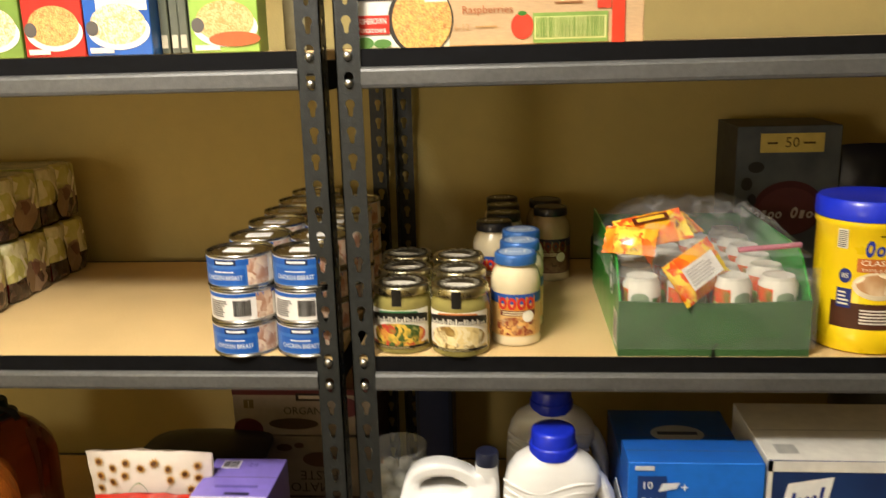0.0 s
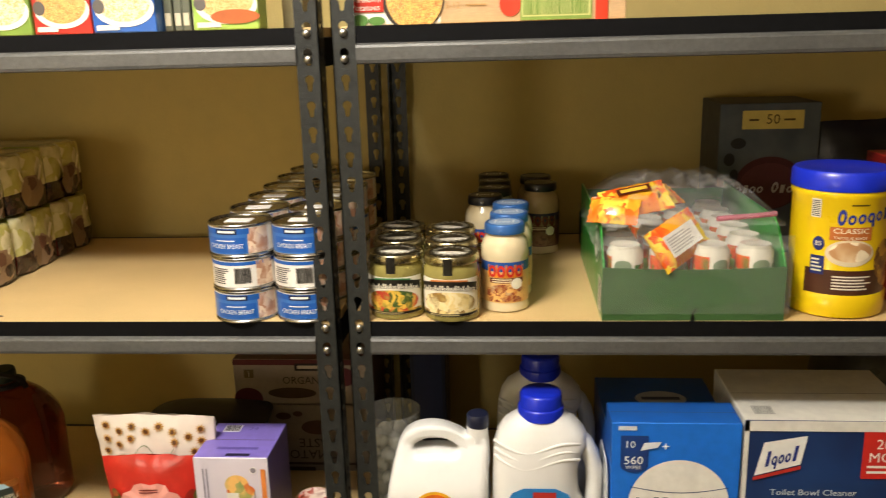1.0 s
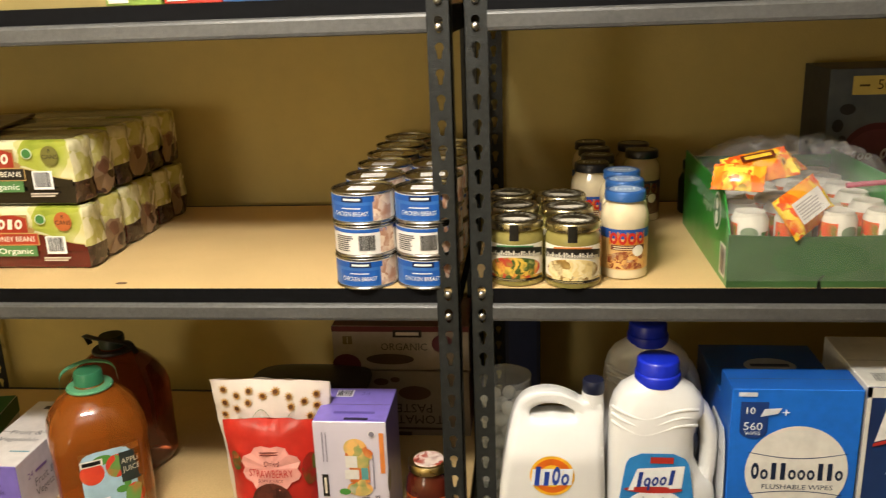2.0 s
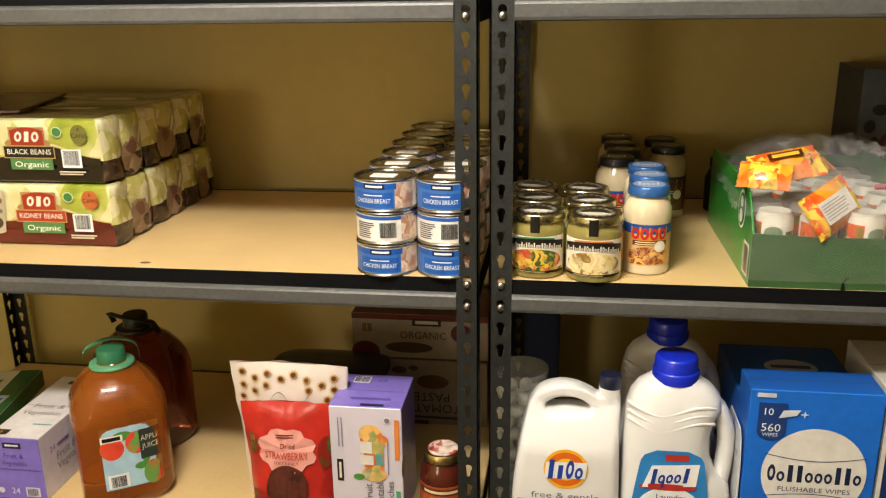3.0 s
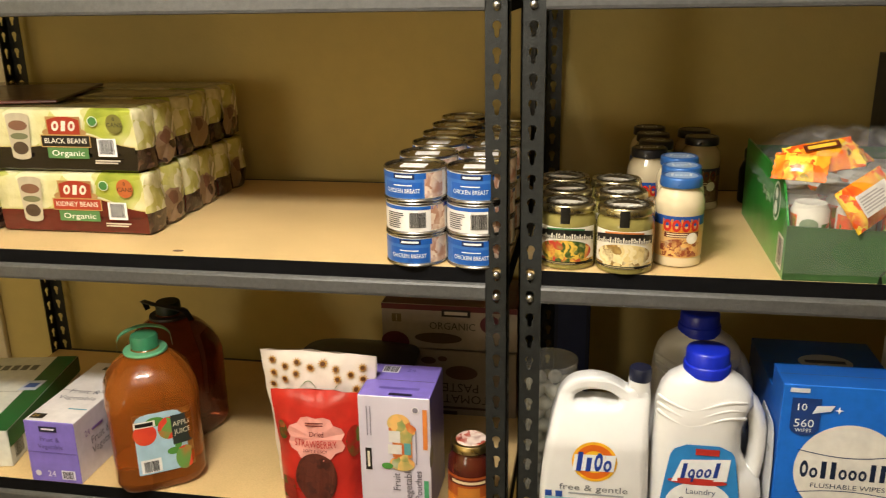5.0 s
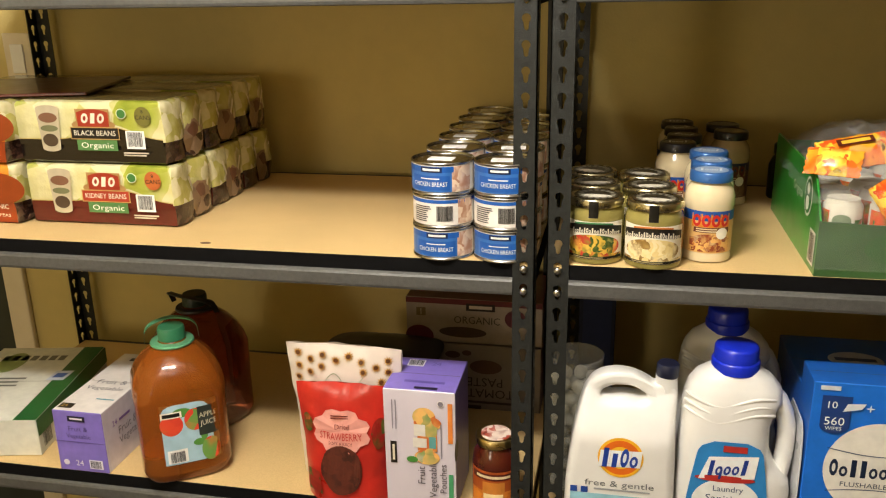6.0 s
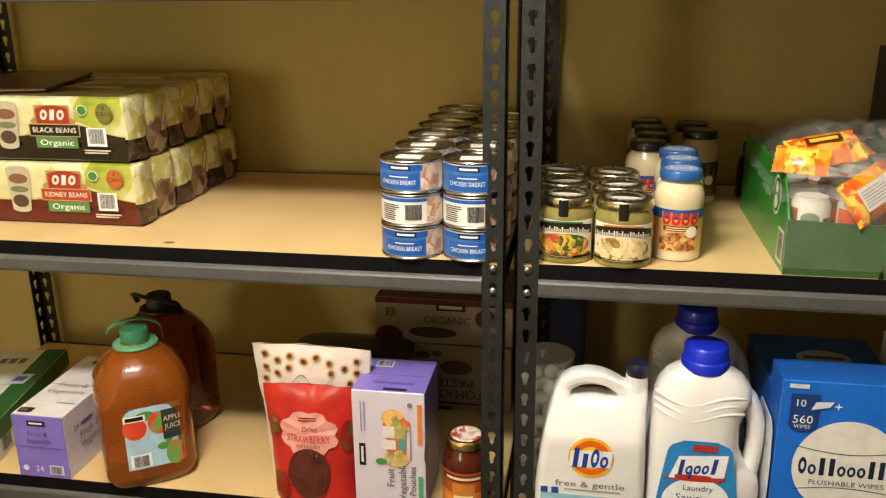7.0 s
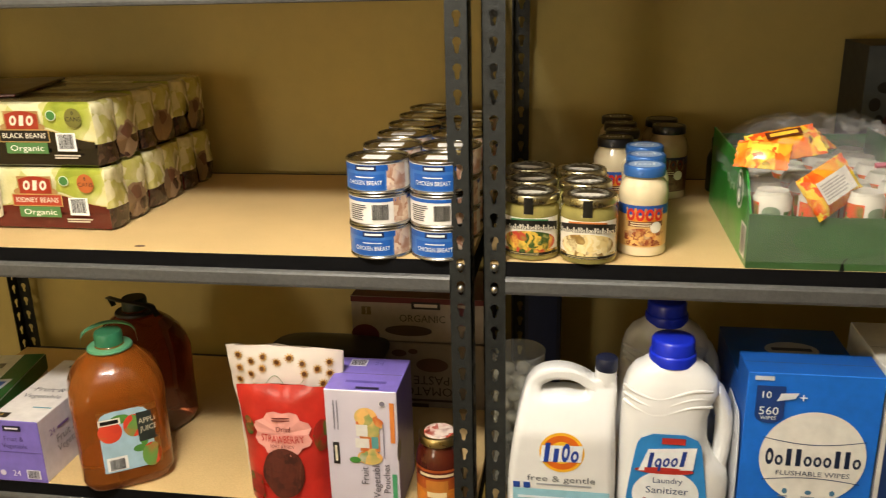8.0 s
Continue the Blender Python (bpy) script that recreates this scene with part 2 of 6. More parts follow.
def glyphs(words):
    if words not in GLYPHS:
        cu = bpy.data.curves.new("tmp", "FONT")
        cu.body, cu.align_x, cu.align_y, cu.resolution_u = words, "CENTER", "CENTER", 2
        ob = new("tmp", cu)
        me = bpy.data.meshes.new_from_object(ob.evaluated_get(bpy.context.evaluated_depsgraph_get()))
        vs = [tuple(v.co[:2]) for v in me.vertices]
        GLYPHS[words] = [[vs[i] for i in p.vertices] for p in me.polygons]
        bpy.data.objects.remove(ob)
        bpy.data.curves.remove(cu)
        bpy.data.meshes.remove(me)
    return GLYPHS[words]


def words(text, cu, cv, height, width=None, turn=0):
    """Lettering centred at (cu, cv), with capitals of that height."""
    polys = glyphs(text)
    k = height / 0.7
    w = max(p[0] for q in polys for p in q) - min(p[0] for q in polys for p in q)
    kx = width / w if width else k
    c, s = math.cos(radians(turn)), math.sin(radians(turn))
    return [[(cu + c * kx * x - s * k * y, cv + s * kx * x + c * k * y) for x, y in q] for q in polys]


def rect(u0, v0, u1, v1, n=1):
    us = [u0 + (u1 - u0) * i / n for i in range(n + 1)]
    return [[(a, v0), (b, v0), (b, v1), (a, v1)] for a, b in zip(us, us[1:])]


def oval(cu, cv, ru, rv, n=14, v_min=-9.0, v_max=9.0):
    out = []
    for i in range(n):
        a, b = math.pi * (1 - i / n), math.pi * (1 - (i + 1) / n)
        ua, ub, ha, hb = cu + ru * math.cos(a), cu + ru * math.cos(b), rv * math.sin(a), rv * math.sin(b)
        lim = lambda v: max(v_min, min(v_max, v))
        q = [(ua, lim(cv - ha)), (ub, lim(cv - hb)), (ub, lim(cv + hb)), (ua, lim(cv + ha))]
        if abs(q[0][1] - q[3][1]) < 1e-7:
            q = q[:3]
        elif abs(q[1][1] - q[2][1]) < 1e-7:
            q = [q[0], q[1], q[3]]
        out.append(q)
    return out


def bars(u0, v0, u1, v1, seed=1, n=16):
    rnd = random.Random(seed)
    out, u, step = [], u0, (u1 - u0) / n
    while u < u1 - step * 0.5:
        w = step * rnd.choice((0.3, 0.5, 0.8))
        out += rect(u, v0, min(u + w, u1), v1)
        u += w + step * rnd.choice((0.25, 0.45))
    return out


def lines(u0, v0, u1, v1, rows, seed=1):
    """Small print that cannot be read: plain bars."""
    rnd = random.Random(seed)
    h = (v1 - v0) / rows
    return [q for i in range(rows) for q in rect(u0, v0 + h * (i + 0.25), u0 + (u1 - u0) * rnd.uniform(0.7, 1), v0 + h * (i + 0.7), 5)]


def mark(rhythm, cu, cv, height, width, slant=0.0, rise=0.0, gap=0.12):
    """A brand mark as a row of plain shapes: T and i bars, s, C and d rings, B solid blocks."""
    n = len(rhythm)
    step = width / n
    polys = []
    for i, c in enumerate(rhythm):
        u0 = cu - width / 2 + step * i
        u1 = u0 + step * (1 - gap)
        m, v0 = (u0 + u1) / 2, cv - height / 2
        top = height * {"T": 1.0, "C": 1.0, "B": 1.0, "s": 0.62, "d": 0.62, "i": 0.72}[c]
        if c in "TiB":
            h = (u1 - u0) * (0.5 if c == "B" else 0.3)
            polys += rect(m - h, v0, m + h, v0 + top)
        else:
            ru, rv = (u1 - u0) / 2, top / 2
            for k in range(10):
                a, b = 2 * math.pi * k / 10, 2 * math.pi * (k + 1) / 10
                polys.append([(m + q * ru * math.cos(t), v0 + rv + q2 * rv * math.sin(t)) for t, q, q2 in ((a, 0.42, 0.5), (a, 1, 1), (b, 1, 1), (b, 0.42, 0.5))])
            if c == "d":
                polys += rect(m + ru * 0.3, v0 - height * 0.26, m + ru, v0 + rv)
    return [[(a + slant * (b - cv), b + rise * (a - cu)) for a, b in q] for q in polys]


def flat(o, u=(1, 0, 0), v=(0, 0, 1)):
    """A plane to print on: origin, direction to the reader's right, direction up."""
    o, u, v = Vector(o), Vector(u).normalized(), Vector(v).normalized()
    n = u.cross(v)
    return lambda a, b, l: o + u * a + v * b + n * l


def round_(r, z0=0.0, turn=0.0, cx=0.0, cy=0.0):
    """A drum to print on; turn: degrees by which the print faces away from the reader, to the right."""
    def f(a, b, l):
        t = radians(-90 + turn) + a / r
        return Vector((cx + (r + l) * math.cos(t), cy + (r + l) * math.sin(t), z0 + b))
    return f


def islands(polys):
    """Groups of polygons that share corners."""
    seen, groups = {}, []
    for q in polys:
        keys = {(round(a, 5), round(b, 5)) for a, b in q}
        hit = {seen[k] for k in keys if k in seen}
        g = min(hit) if hit else len(groups)
        if not hit:
            groups.append([])
        groups[g].append(q)
        for other in hit - {g}:
            groups[g] += groups[other]
            groups[other] = []
            for k in [k for k, v in seen.items() if v == other]:
                seen[k] = g
        for k in keys:
            seen[k] = g
    return [g for g in groups if g]


def printed(parent, surface, mat, polys, layer=1, name="print", label=""):
    groups = [polys] if name in ("lettering", "flower_print", "wordmark") else islands(polys)
    if 1 < len(groups) <= 4:
        return [printed(parent, surface, mat, g, layer + 0.22 * i, name, label) for i, g in enumerate(groups)][0]
    many = len(groups) > 4 or name in ("lettering", "wordmark")
    bm = bmesh.new()
    for q in polys:
        try:
            bm.faces.new([bm.verts.new(surface(a, b, 0.00035 * layer)) for a, b in q])
        except ValueError:
            pass
    ob = part(name, bm, mat, parent, label)
    if many:
        ob["kind"] = "stuff"
    return ob


def carton(name, loc, size, mats, label, category, group="", rz=0):
    """A cardboard box: mats for front, top and sides; its front bottom left corner is the origin."""
    w, d, h = size
    t = thing(name, loc, label, category, group, rz)
    bm = box(0, 0, 0, w, d, h, 0.0012, 1)
    for fc in bm.faces:
        n = fc.normal
        fc.material_index = 0 if n.y < -0.7 else 1 if n.z > 0.7 else 2
    for v in bm.verts:
        v.co += Vector((0, 0, 0)) + 0.0012 * Vector(noise.noise_vector(v.co * 9 + Vector(loc)))
        v.co.z = max(v.co.z, 0)
    part("box_body", bm, mats, t)
    printed(t, flat((0, 0, h), (1, 0, 0), (0, 1, 0)), ink("5a4a3a"), rect(0.002, d * 0.49, w - 0.002, d * 0.49 + 0.0012), 2, "flap_seam")
    return t


def front(t, mat, polys, layer=1, name="print", label=""):
    return printed(t, flat((0, -0.0012, 0)), mat, polys, layer, name, label)


# ---- the room ----
Z_LOW, Z_MID, Z_TOP = 0.592, 1.050, 1.486
Y_FRONT, Y_BACK = 1.152, 1.722
Y_WALL = 1.752
ROOM = (-2.5, 5.2, -3.2)


def wall(name, b, mat, label):
    return tagged(part(name, box(*b), mat), label, "wall", kind="structure")


wall("wall_north", (ROOM[0] - 0.1, Y_WALL, 0, ROOM[1] + 0.1, Y_WALL + 0.12, 2.5), WALL, "beige painted plaster wall behind the shelving")
wall("wall_east", (ROOM[1], ROOM[2], 0, ROOM[1] + 0.12, Y_WALL, 2.5), WALL, "beige painted plaster side wall")
wall("wall_west", (ROOM[0] - 0.12, ROOM[2], 0, ROOM[0], Y_WALL, 2.5), WALL, "beige painted plaster side wall")
wall("wall_south", (ROOM[0] - 0.1, ROOM[2] - 0.12, 0, ROOM[1] + 0.1, ROOM[2], 2.5), WALL, "beige painted plaster wall")
tagged(part("floor", box(ROOM[0] - 0.1, ROOM[2] - 0.1, -0.1, ROOM[1] + 0.1, Y_WALL + 0.1, 0), CARPET), "brown carpeted floor", "floor", kind="structure")
tagged(part("ceiling", box(ROOM[0] - 0.1, ROOM[2] - 0.1, 2.5, ROOM[1] + 0.1, Y_WALL + 0.1, 2.6), CEIL), "off-white painted ceiling", "ceiling", kind="structure")
tagged(part("trim", box(-1.706, Y_WALL - 0.018, 0, -1.645, Y_WALL - 0.001, 2.12, 0.004), TRIM), "cream painted upright door casing on the wall", "trim", kind="structure")
tagged(part("door_1", box(-2.45, Y_WALL - 0.012, 0.005, -1.708, Y_WALL - 0.001, 2.08, 0.003), material("dark_green_door", (0.03, 0.035, 0.025), 0.5, 0, 0.2, 20)), "dark closed door beside the shelving", "door", kind="structure")

# wall switch
sw = thing("wall_switch", (-1.557, Y_WALL, 1.304), "cream plastic wall switch plate on the beige wall", "switch")
part("cover_plate", box(-0.037, -0.006, -0.06, 0.037, 0.0, 0.06, 0.003), TRIM, sw)
part("rocker", box(-0.017, -0.011, -0.034, 0.017, -0.004, 0.034, 0.002), WHITEPL, sw)

# ceiling lamp with three bulbs
cl = thing("ceiling_light", (LAMP[0], LAMP[1], 2.5), "three-bulb ceiling light with a brushed metal bar", "lamp")
part("lamp_bar", box(-0.22, -0.04, -0.03, 0.22, 0.04, 0.0, 0.006), ZINC, cl)
GLOW = bpy.data.materials.new("glowing_bulb")
GLOW.use_nodes = True
GLOW.node_tree.nodes["Principled BSDF"].inputs["Emission Color"].default_value = (1, 0.8, 0.55, 1)
GLOW.node_tree.nodes["Principled BSDF"].inputs["Emission Strength"].default_value = 30
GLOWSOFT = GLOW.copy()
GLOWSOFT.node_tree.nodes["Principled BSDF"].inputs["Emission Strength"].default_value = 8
for dx in (-0.14, 0, 0.14):
    part("bulb_socket", lathe([(0.018, -0.075), (0.02, -0.03)], 16, dx), ZINC, cl)
    bulb = part("bulb", lathe([(0.0, -0.172), (0.018, -0.168), (0.031, -0.15), (0.034, -0.132), (0.028, -0.105), (0.016, -0.085), (0.013, -0.072)], 20, dx), GLOW, cl, smooth=True)
    bulb.visible_shadow = False


# stand and shade of the added fill light, out of view
fl = thing("fill_lamp", (SHADE_AT[0], SHADE_AT[1], 0), "unseen fill lamp with a glowing fabric drum shade", "lamp")
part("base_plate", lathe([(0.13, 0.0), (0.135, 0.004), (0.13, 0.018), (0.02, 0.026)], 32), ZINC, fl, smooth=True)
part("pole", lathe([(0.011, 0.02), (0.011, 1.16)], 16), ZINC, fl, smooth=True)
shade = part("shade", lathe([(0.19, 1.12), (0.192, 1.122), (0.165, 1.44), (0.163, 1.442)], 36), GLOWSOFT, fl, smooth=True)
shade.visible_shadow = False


# ---- shelving ----
PITCH = 0.0366
HOLE_Z0 = 1.0065


def keyhole(cz):
    """Outline of a keyhole slot, wide above and narrow below, 16 points from the right, counter-clockwise."""
    pts = []
    for i in range(11):
        a = radians(-50 + 280 * i / 10)
        pts.append((0.0066 * math.cos(a), cz + 0.0045 + 0.0066 * math.sin(a)))
    pts += [(-0.0034, cz - 0.006), (-0.0030, cz - 0.0105), (0.0, cz - 0.0125), (0.0030, cz - 0.0105), (0.0034, cz - 0.006)]
    return pts


def perforated(width, z0, z1, first):
    """A flange with a row of keyholes in the plane y = 0, 2 mm thick, x from 0 to width."""
    bm = bmesh.new()
    n0 = math.ceil((z0 - first) / PITCH)
    zs = []
    k = n0
    while first + k * PITCH + PITCH / 2 < z1:
        if first + k * PITCH - PITCH / 2 > z0:
            zs.append(first + k * PITCH)
        k += 1
    cx, th = width / 2, 0.002

    def quad(a, b, c, d):
        for y, flip in ((0, False), (th, True)):
            vs = [bm.verts.new((p[0], y, p[1])) for p in (a, b, c, d)]
            bm.faces.new(vs[::-1] if flip else vs)
    for z in zs:
        inner = [(cx + x, zz) for x, zz in keyhole(z)]
        lo, hi = z - PITCH / 2, z + PITCH / 2
        outer = []
        for x, zz in inner:
            dx, dz = x - cx, zz - z
            s = min(cx / abs(dx) if abs(dx) > 1e-6 else 1e9, (PITCH / 2) / abs(dz) if abs(dz) > 1e-6 else 1e9)
            outer.append((cx + dx * s, z + dz * s))
        for corner in ((0, lo), (width, lo), (0, hi), (width, hi)):
            j = min(range(len(outer)), key=lambda i: (outer[i][0] - corner[0]) ** 2 + (outer[i][1] - corner[1]) ** 2)
            outer[j] = corner
        m = len(inner)
        for i in range(m):
            j = (i + 1) % m
            quad(inner[i], outer[i], outer[j], inner[j])
            a, b = inner[i], inner[j]
            bm.faces.new([bm.verts.new(p) for p in ((a[0], 0, a[1]), (b[0], 0, b[1]), (b[0], th, b[1]), (a[0], th, a[1]))])
    if zs:
        for a, b in ((z0, zs[0] - PITCH / 2), (zs[-1] + PITCH / 2, z1)):
            quad((0, a), (width, a), (width, b), (0, b))
    for x in (0, width):
        bm.faces.new([bm.verts.new(p) for p in ((x, 0, z0), (x, th, z0), (x, th, z1), (x, 0, z1))])
    return bm


def joined(*pairs):
    bm = bmesh.new()
    for b, m in pairs:
        b.transform(m)
        tmp = bpy.data.meshes.new("tmp")
        b.to_mesh(tmp)
        b.free()
        bm.from_mesh(tmp)
        bpy.data.meshes.remove(tmp)
    return bm


POST_W, POST_H = 0.034, 1.98


def post(parent, x, y, sx, sy):
    """An angle post: its corner at (x, y), flanges running to sx along x and sy along y."""
    a = perforated(POST_W, 0, POST_H, HOLE_Z0 % PITCH)
    b = perforated(POST_W, 0, POST_H, HOLE_Z0 % PITCH)
    ma = Matrix.Translation((x, y, 0)) @ Matrix.Diagonal((sx, sy, 1, 1))
    mb = Matrix.Translation((x, y, 0)) @ Matrix.Diagonal((sx, sy, 1, 1)) @ Matrix(((0, 1, 0, 0), (1, 0, 0, 0), (0, 0, 1, 0), (0, 0, 0, 1)))
    bm = joined((a, ma), (b, mb))
    bmesh.ops.remove_doubles(bm, verts=bm.verts[:], dist=1e-5)
    bmesh.ops.recalc_face_normals(bm, faces=bm.faces[:])
    return part("post", bm, STEEL, parent)


def rail(parent, x0, x1, y, z, out):
    """A front or back rail under a board: black recessed lip above, grey rounded step below; out is -1 for the front."""
    prof = [(0.0, 0.0005), (0.0, -0.0225), (-0.0005, -0.023), (-0.005, -0.0255), (-0.007, -0.029), (-0.007, -0.046), (-0.0055, -0.0505), (-0.001, -0.052), (0.010, -0.052), (0.010, -0.049), (-0.003, -0.048), (0.0015, -0.022), (0.0015, 0.0005)]
    bm = bmesh.new()
    ends = [[bm.verts.new((xx, y - out * p, z + q)) for p, q in prof] for xx in (x0, x1)]
    n = len(prof)
    for i in range(n):
        j = (i + 1) % n
        f = bm.faces.new((ends[0][i], ends[1][i], ends[1][j], ends[0][j]))
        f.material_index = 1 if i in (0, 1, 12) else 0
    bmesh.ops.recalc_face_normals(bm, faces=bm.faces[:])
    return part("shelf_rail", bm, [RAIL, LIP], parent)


X_GAP_L, X_GAP_R = -0.257, -0.239


def shelving(x0, x1, label):
    t = thing("shelving_unit", (0, 0, 0), label, "shelving", "shelving units side by side")
    yf, yb = Y_FRONT - 0.004, Y_BACK
    for x, sx in ((x0, 1), (x1, -1)):
        post(t, x, yf, sx, 1)
        post(t, x, yb, sx, -1)
    for z in (0.145, Z_LOW, Z_MID, Z_TOP, 1.94):
        brd = box(x0 + 0.004, yf + 0.0045, z - 0.014, x1 - 0.004, yb - 0.012, z, 0.001, 1)
        part("shelf_board", brd, BOARD, t, "raw particle board shelf")
        rail(t, x0 + 0.034, x1 - 0.034, yf + 0.003, z - 0.0005, -1)
        rail(t, x0 + 0.034, x1 - 0.034, yb - 0.003, z - 0.0005, 1)
        for xs in (x0 + 0.006, x1 - 0.006):
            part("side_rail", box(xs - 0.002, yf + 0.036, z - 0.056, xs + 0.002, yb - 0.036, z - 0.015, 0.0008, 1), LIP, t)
        for x, sx in ((x0, 1), (x1, -1)):
            for dz in (-0.0085, -0.0445):
                bolt = lathe([(0.0, 0.006), (0.0035, 0.0055), (0.0058, 0.0035), (0.0062, 0.0), (0.004, -0.004)], 14)
                bolt.transform(Matrix.Translation((x + sx * 0.017, yf, z + dz)) @ Matrix.Rotation(radians(90), 4, "X"))
                part("bolt", bolt, ZINC, t, smooth=True)
    return t


UNIT_W = 1.219
shelving(X_GAP_L - UNIT_W, X_GAP_L, "dark steel shelving unit with grey rails and particle boards")
shelving(X_GAP_R, X_GAP_R + UNIT_W, "dark steel shelving unit with grey rails and particle boards")
kn = lathe([(0.010, 0.0), (0.009, 0.0006), (0.0, 0.0008)], 16, squash=0.5)
tagged(part("paper_scrap", kn, KNOT), "small dark brown flake lying on the shelf board", "scrap").location = (-0.816, 1.178, Z_MID)


# ---- tins of chicken ----
R_CAN, H_CAN = 0.0498, 0.0515
CHICKEN_PHOTO = photo("chicken_picture", ["c9a184", "e8d2b8", "b98567", "f0e2cf"], 70)


def chicken_can(loc, turned):
    t = thing("food_can", loc, "squat tin of chicken breast with a blue and white label" if not turned else "squat tin turned to its white barcode label", "can", "stacked chicken tins", rz=turned)
    r, h = R_CAN, H_CAN
    part("can_body", lathe([(r - 0.004, 0.0), (r - 0.0008, 0.0005), (r, 0.002), (r - 0.0006, 0.004), (r - 0.0022, 0.005), (r - 0.0022, h - 0.005), (r - 0.0006, h - 0.004), (r, h - 0.002), (r - 0.0008, h - 0.0005), (r - 0.0025, h - 0.0008), (r - 0.0032, h - 0.004), (r - 0.009, h - 0.0044), (r - 0.010, h - 0.0034), (0.0, h - 0.0034)], 40), TIN, t, smooth=True)
    lab = part("paper_label", lathe([(r - 0.002, 0.0052), (r - 0.0015, 0.0055), (r - 0.0015, h - 0.0055), (r - 0.002, h - 0.0052)], 40), ink("e9e4dc"), t, smooth=True)
    f = round_(r - 0.0015)
    c = math.pi * r
    printed(lab, f, CHICKEN_PHOTO, rect(0.026, 0.0062, 0.062, h - 0.0062, 8), 1)
    printed(lab, f, ink("3a6cb4"), rect(-0.062, 0.0062, 0.027, h - 0.0062, 14), 1.5)
    printed(lab, f, ink("1d57a8"), rect(-0.060, h - 0.0150, 0.030, h - 0.006, 14) + rect(-0.040, 0.0085, 0.024, 0.0315, 10), 2)
    printed(lab, f, ink("10234d"), rect(-0.022, h - 0.0150, 0.012, h - 0.0068, 5), 3)
    printed(lab, f, ink("f2f0ea"), rect(-0.0185, h - 0.0125, 0.0085, h - 0.0092, 4) + rect(-0.022, 0.0262, 0.008, 0.0278, 4), 4)
    printed(lab, f, ink("f4f2ee"), words("CHICKEN BREAST", -0.008, 0.0182, 0.0068, 0.056), 5, "lettering")
    # the back of the label, with table and barcode
    g = round_(r - 0.0015, 0, 180)
    printed(lab, g, ink("1d57a8"), rect(-0.075, h - 0.0115, 0.075, h - 0.006, 18), 1)
    printed(lab, g, ink("20201f"), bars(-0.004, 0.012, 0.022, 0.036, 3, 18) + lines(-0.045, 0.010, -0.012, 0.036, 8, 4), 2)
    printed(lab, g, CHICKEN_PHOTO, rect(0.03, 0.0062, 0.06, h - 0.0062, 6), 1)
    part("price_sticker", box(-0.022, -0.012, h - 0.0034, 0.018, 0.012, h - 0.0026), ink("e8e6e0"), t)
    return t


protos = {}
rnd = random.Random(5)
for level in range(3):
    for col, cx in enumerate((-0.4065, -0.308)):
        for row in range(6 - col):
            turned = 180 if level == 1 else 0
            jit = (rnd.uniform(-0.001, 0.001), rnd.uniform(-0.001, 0.001), rnd.uniform(-7, 7))
            m = pose(cx + jit[0] + (0.0015 if level == 2 else 0), 1.1905 + 0.1000 * row + jit[1], Z_MID + level * (H_CAN + 0.0004), 0, 0, turned + jit[2])
            if turned not in protos:
                protos[turned] = chicken_can((0, 0, 0), turned)
                protos[turned].matrix_basis = m
            else:
                copy_thing(protos[turned], m)


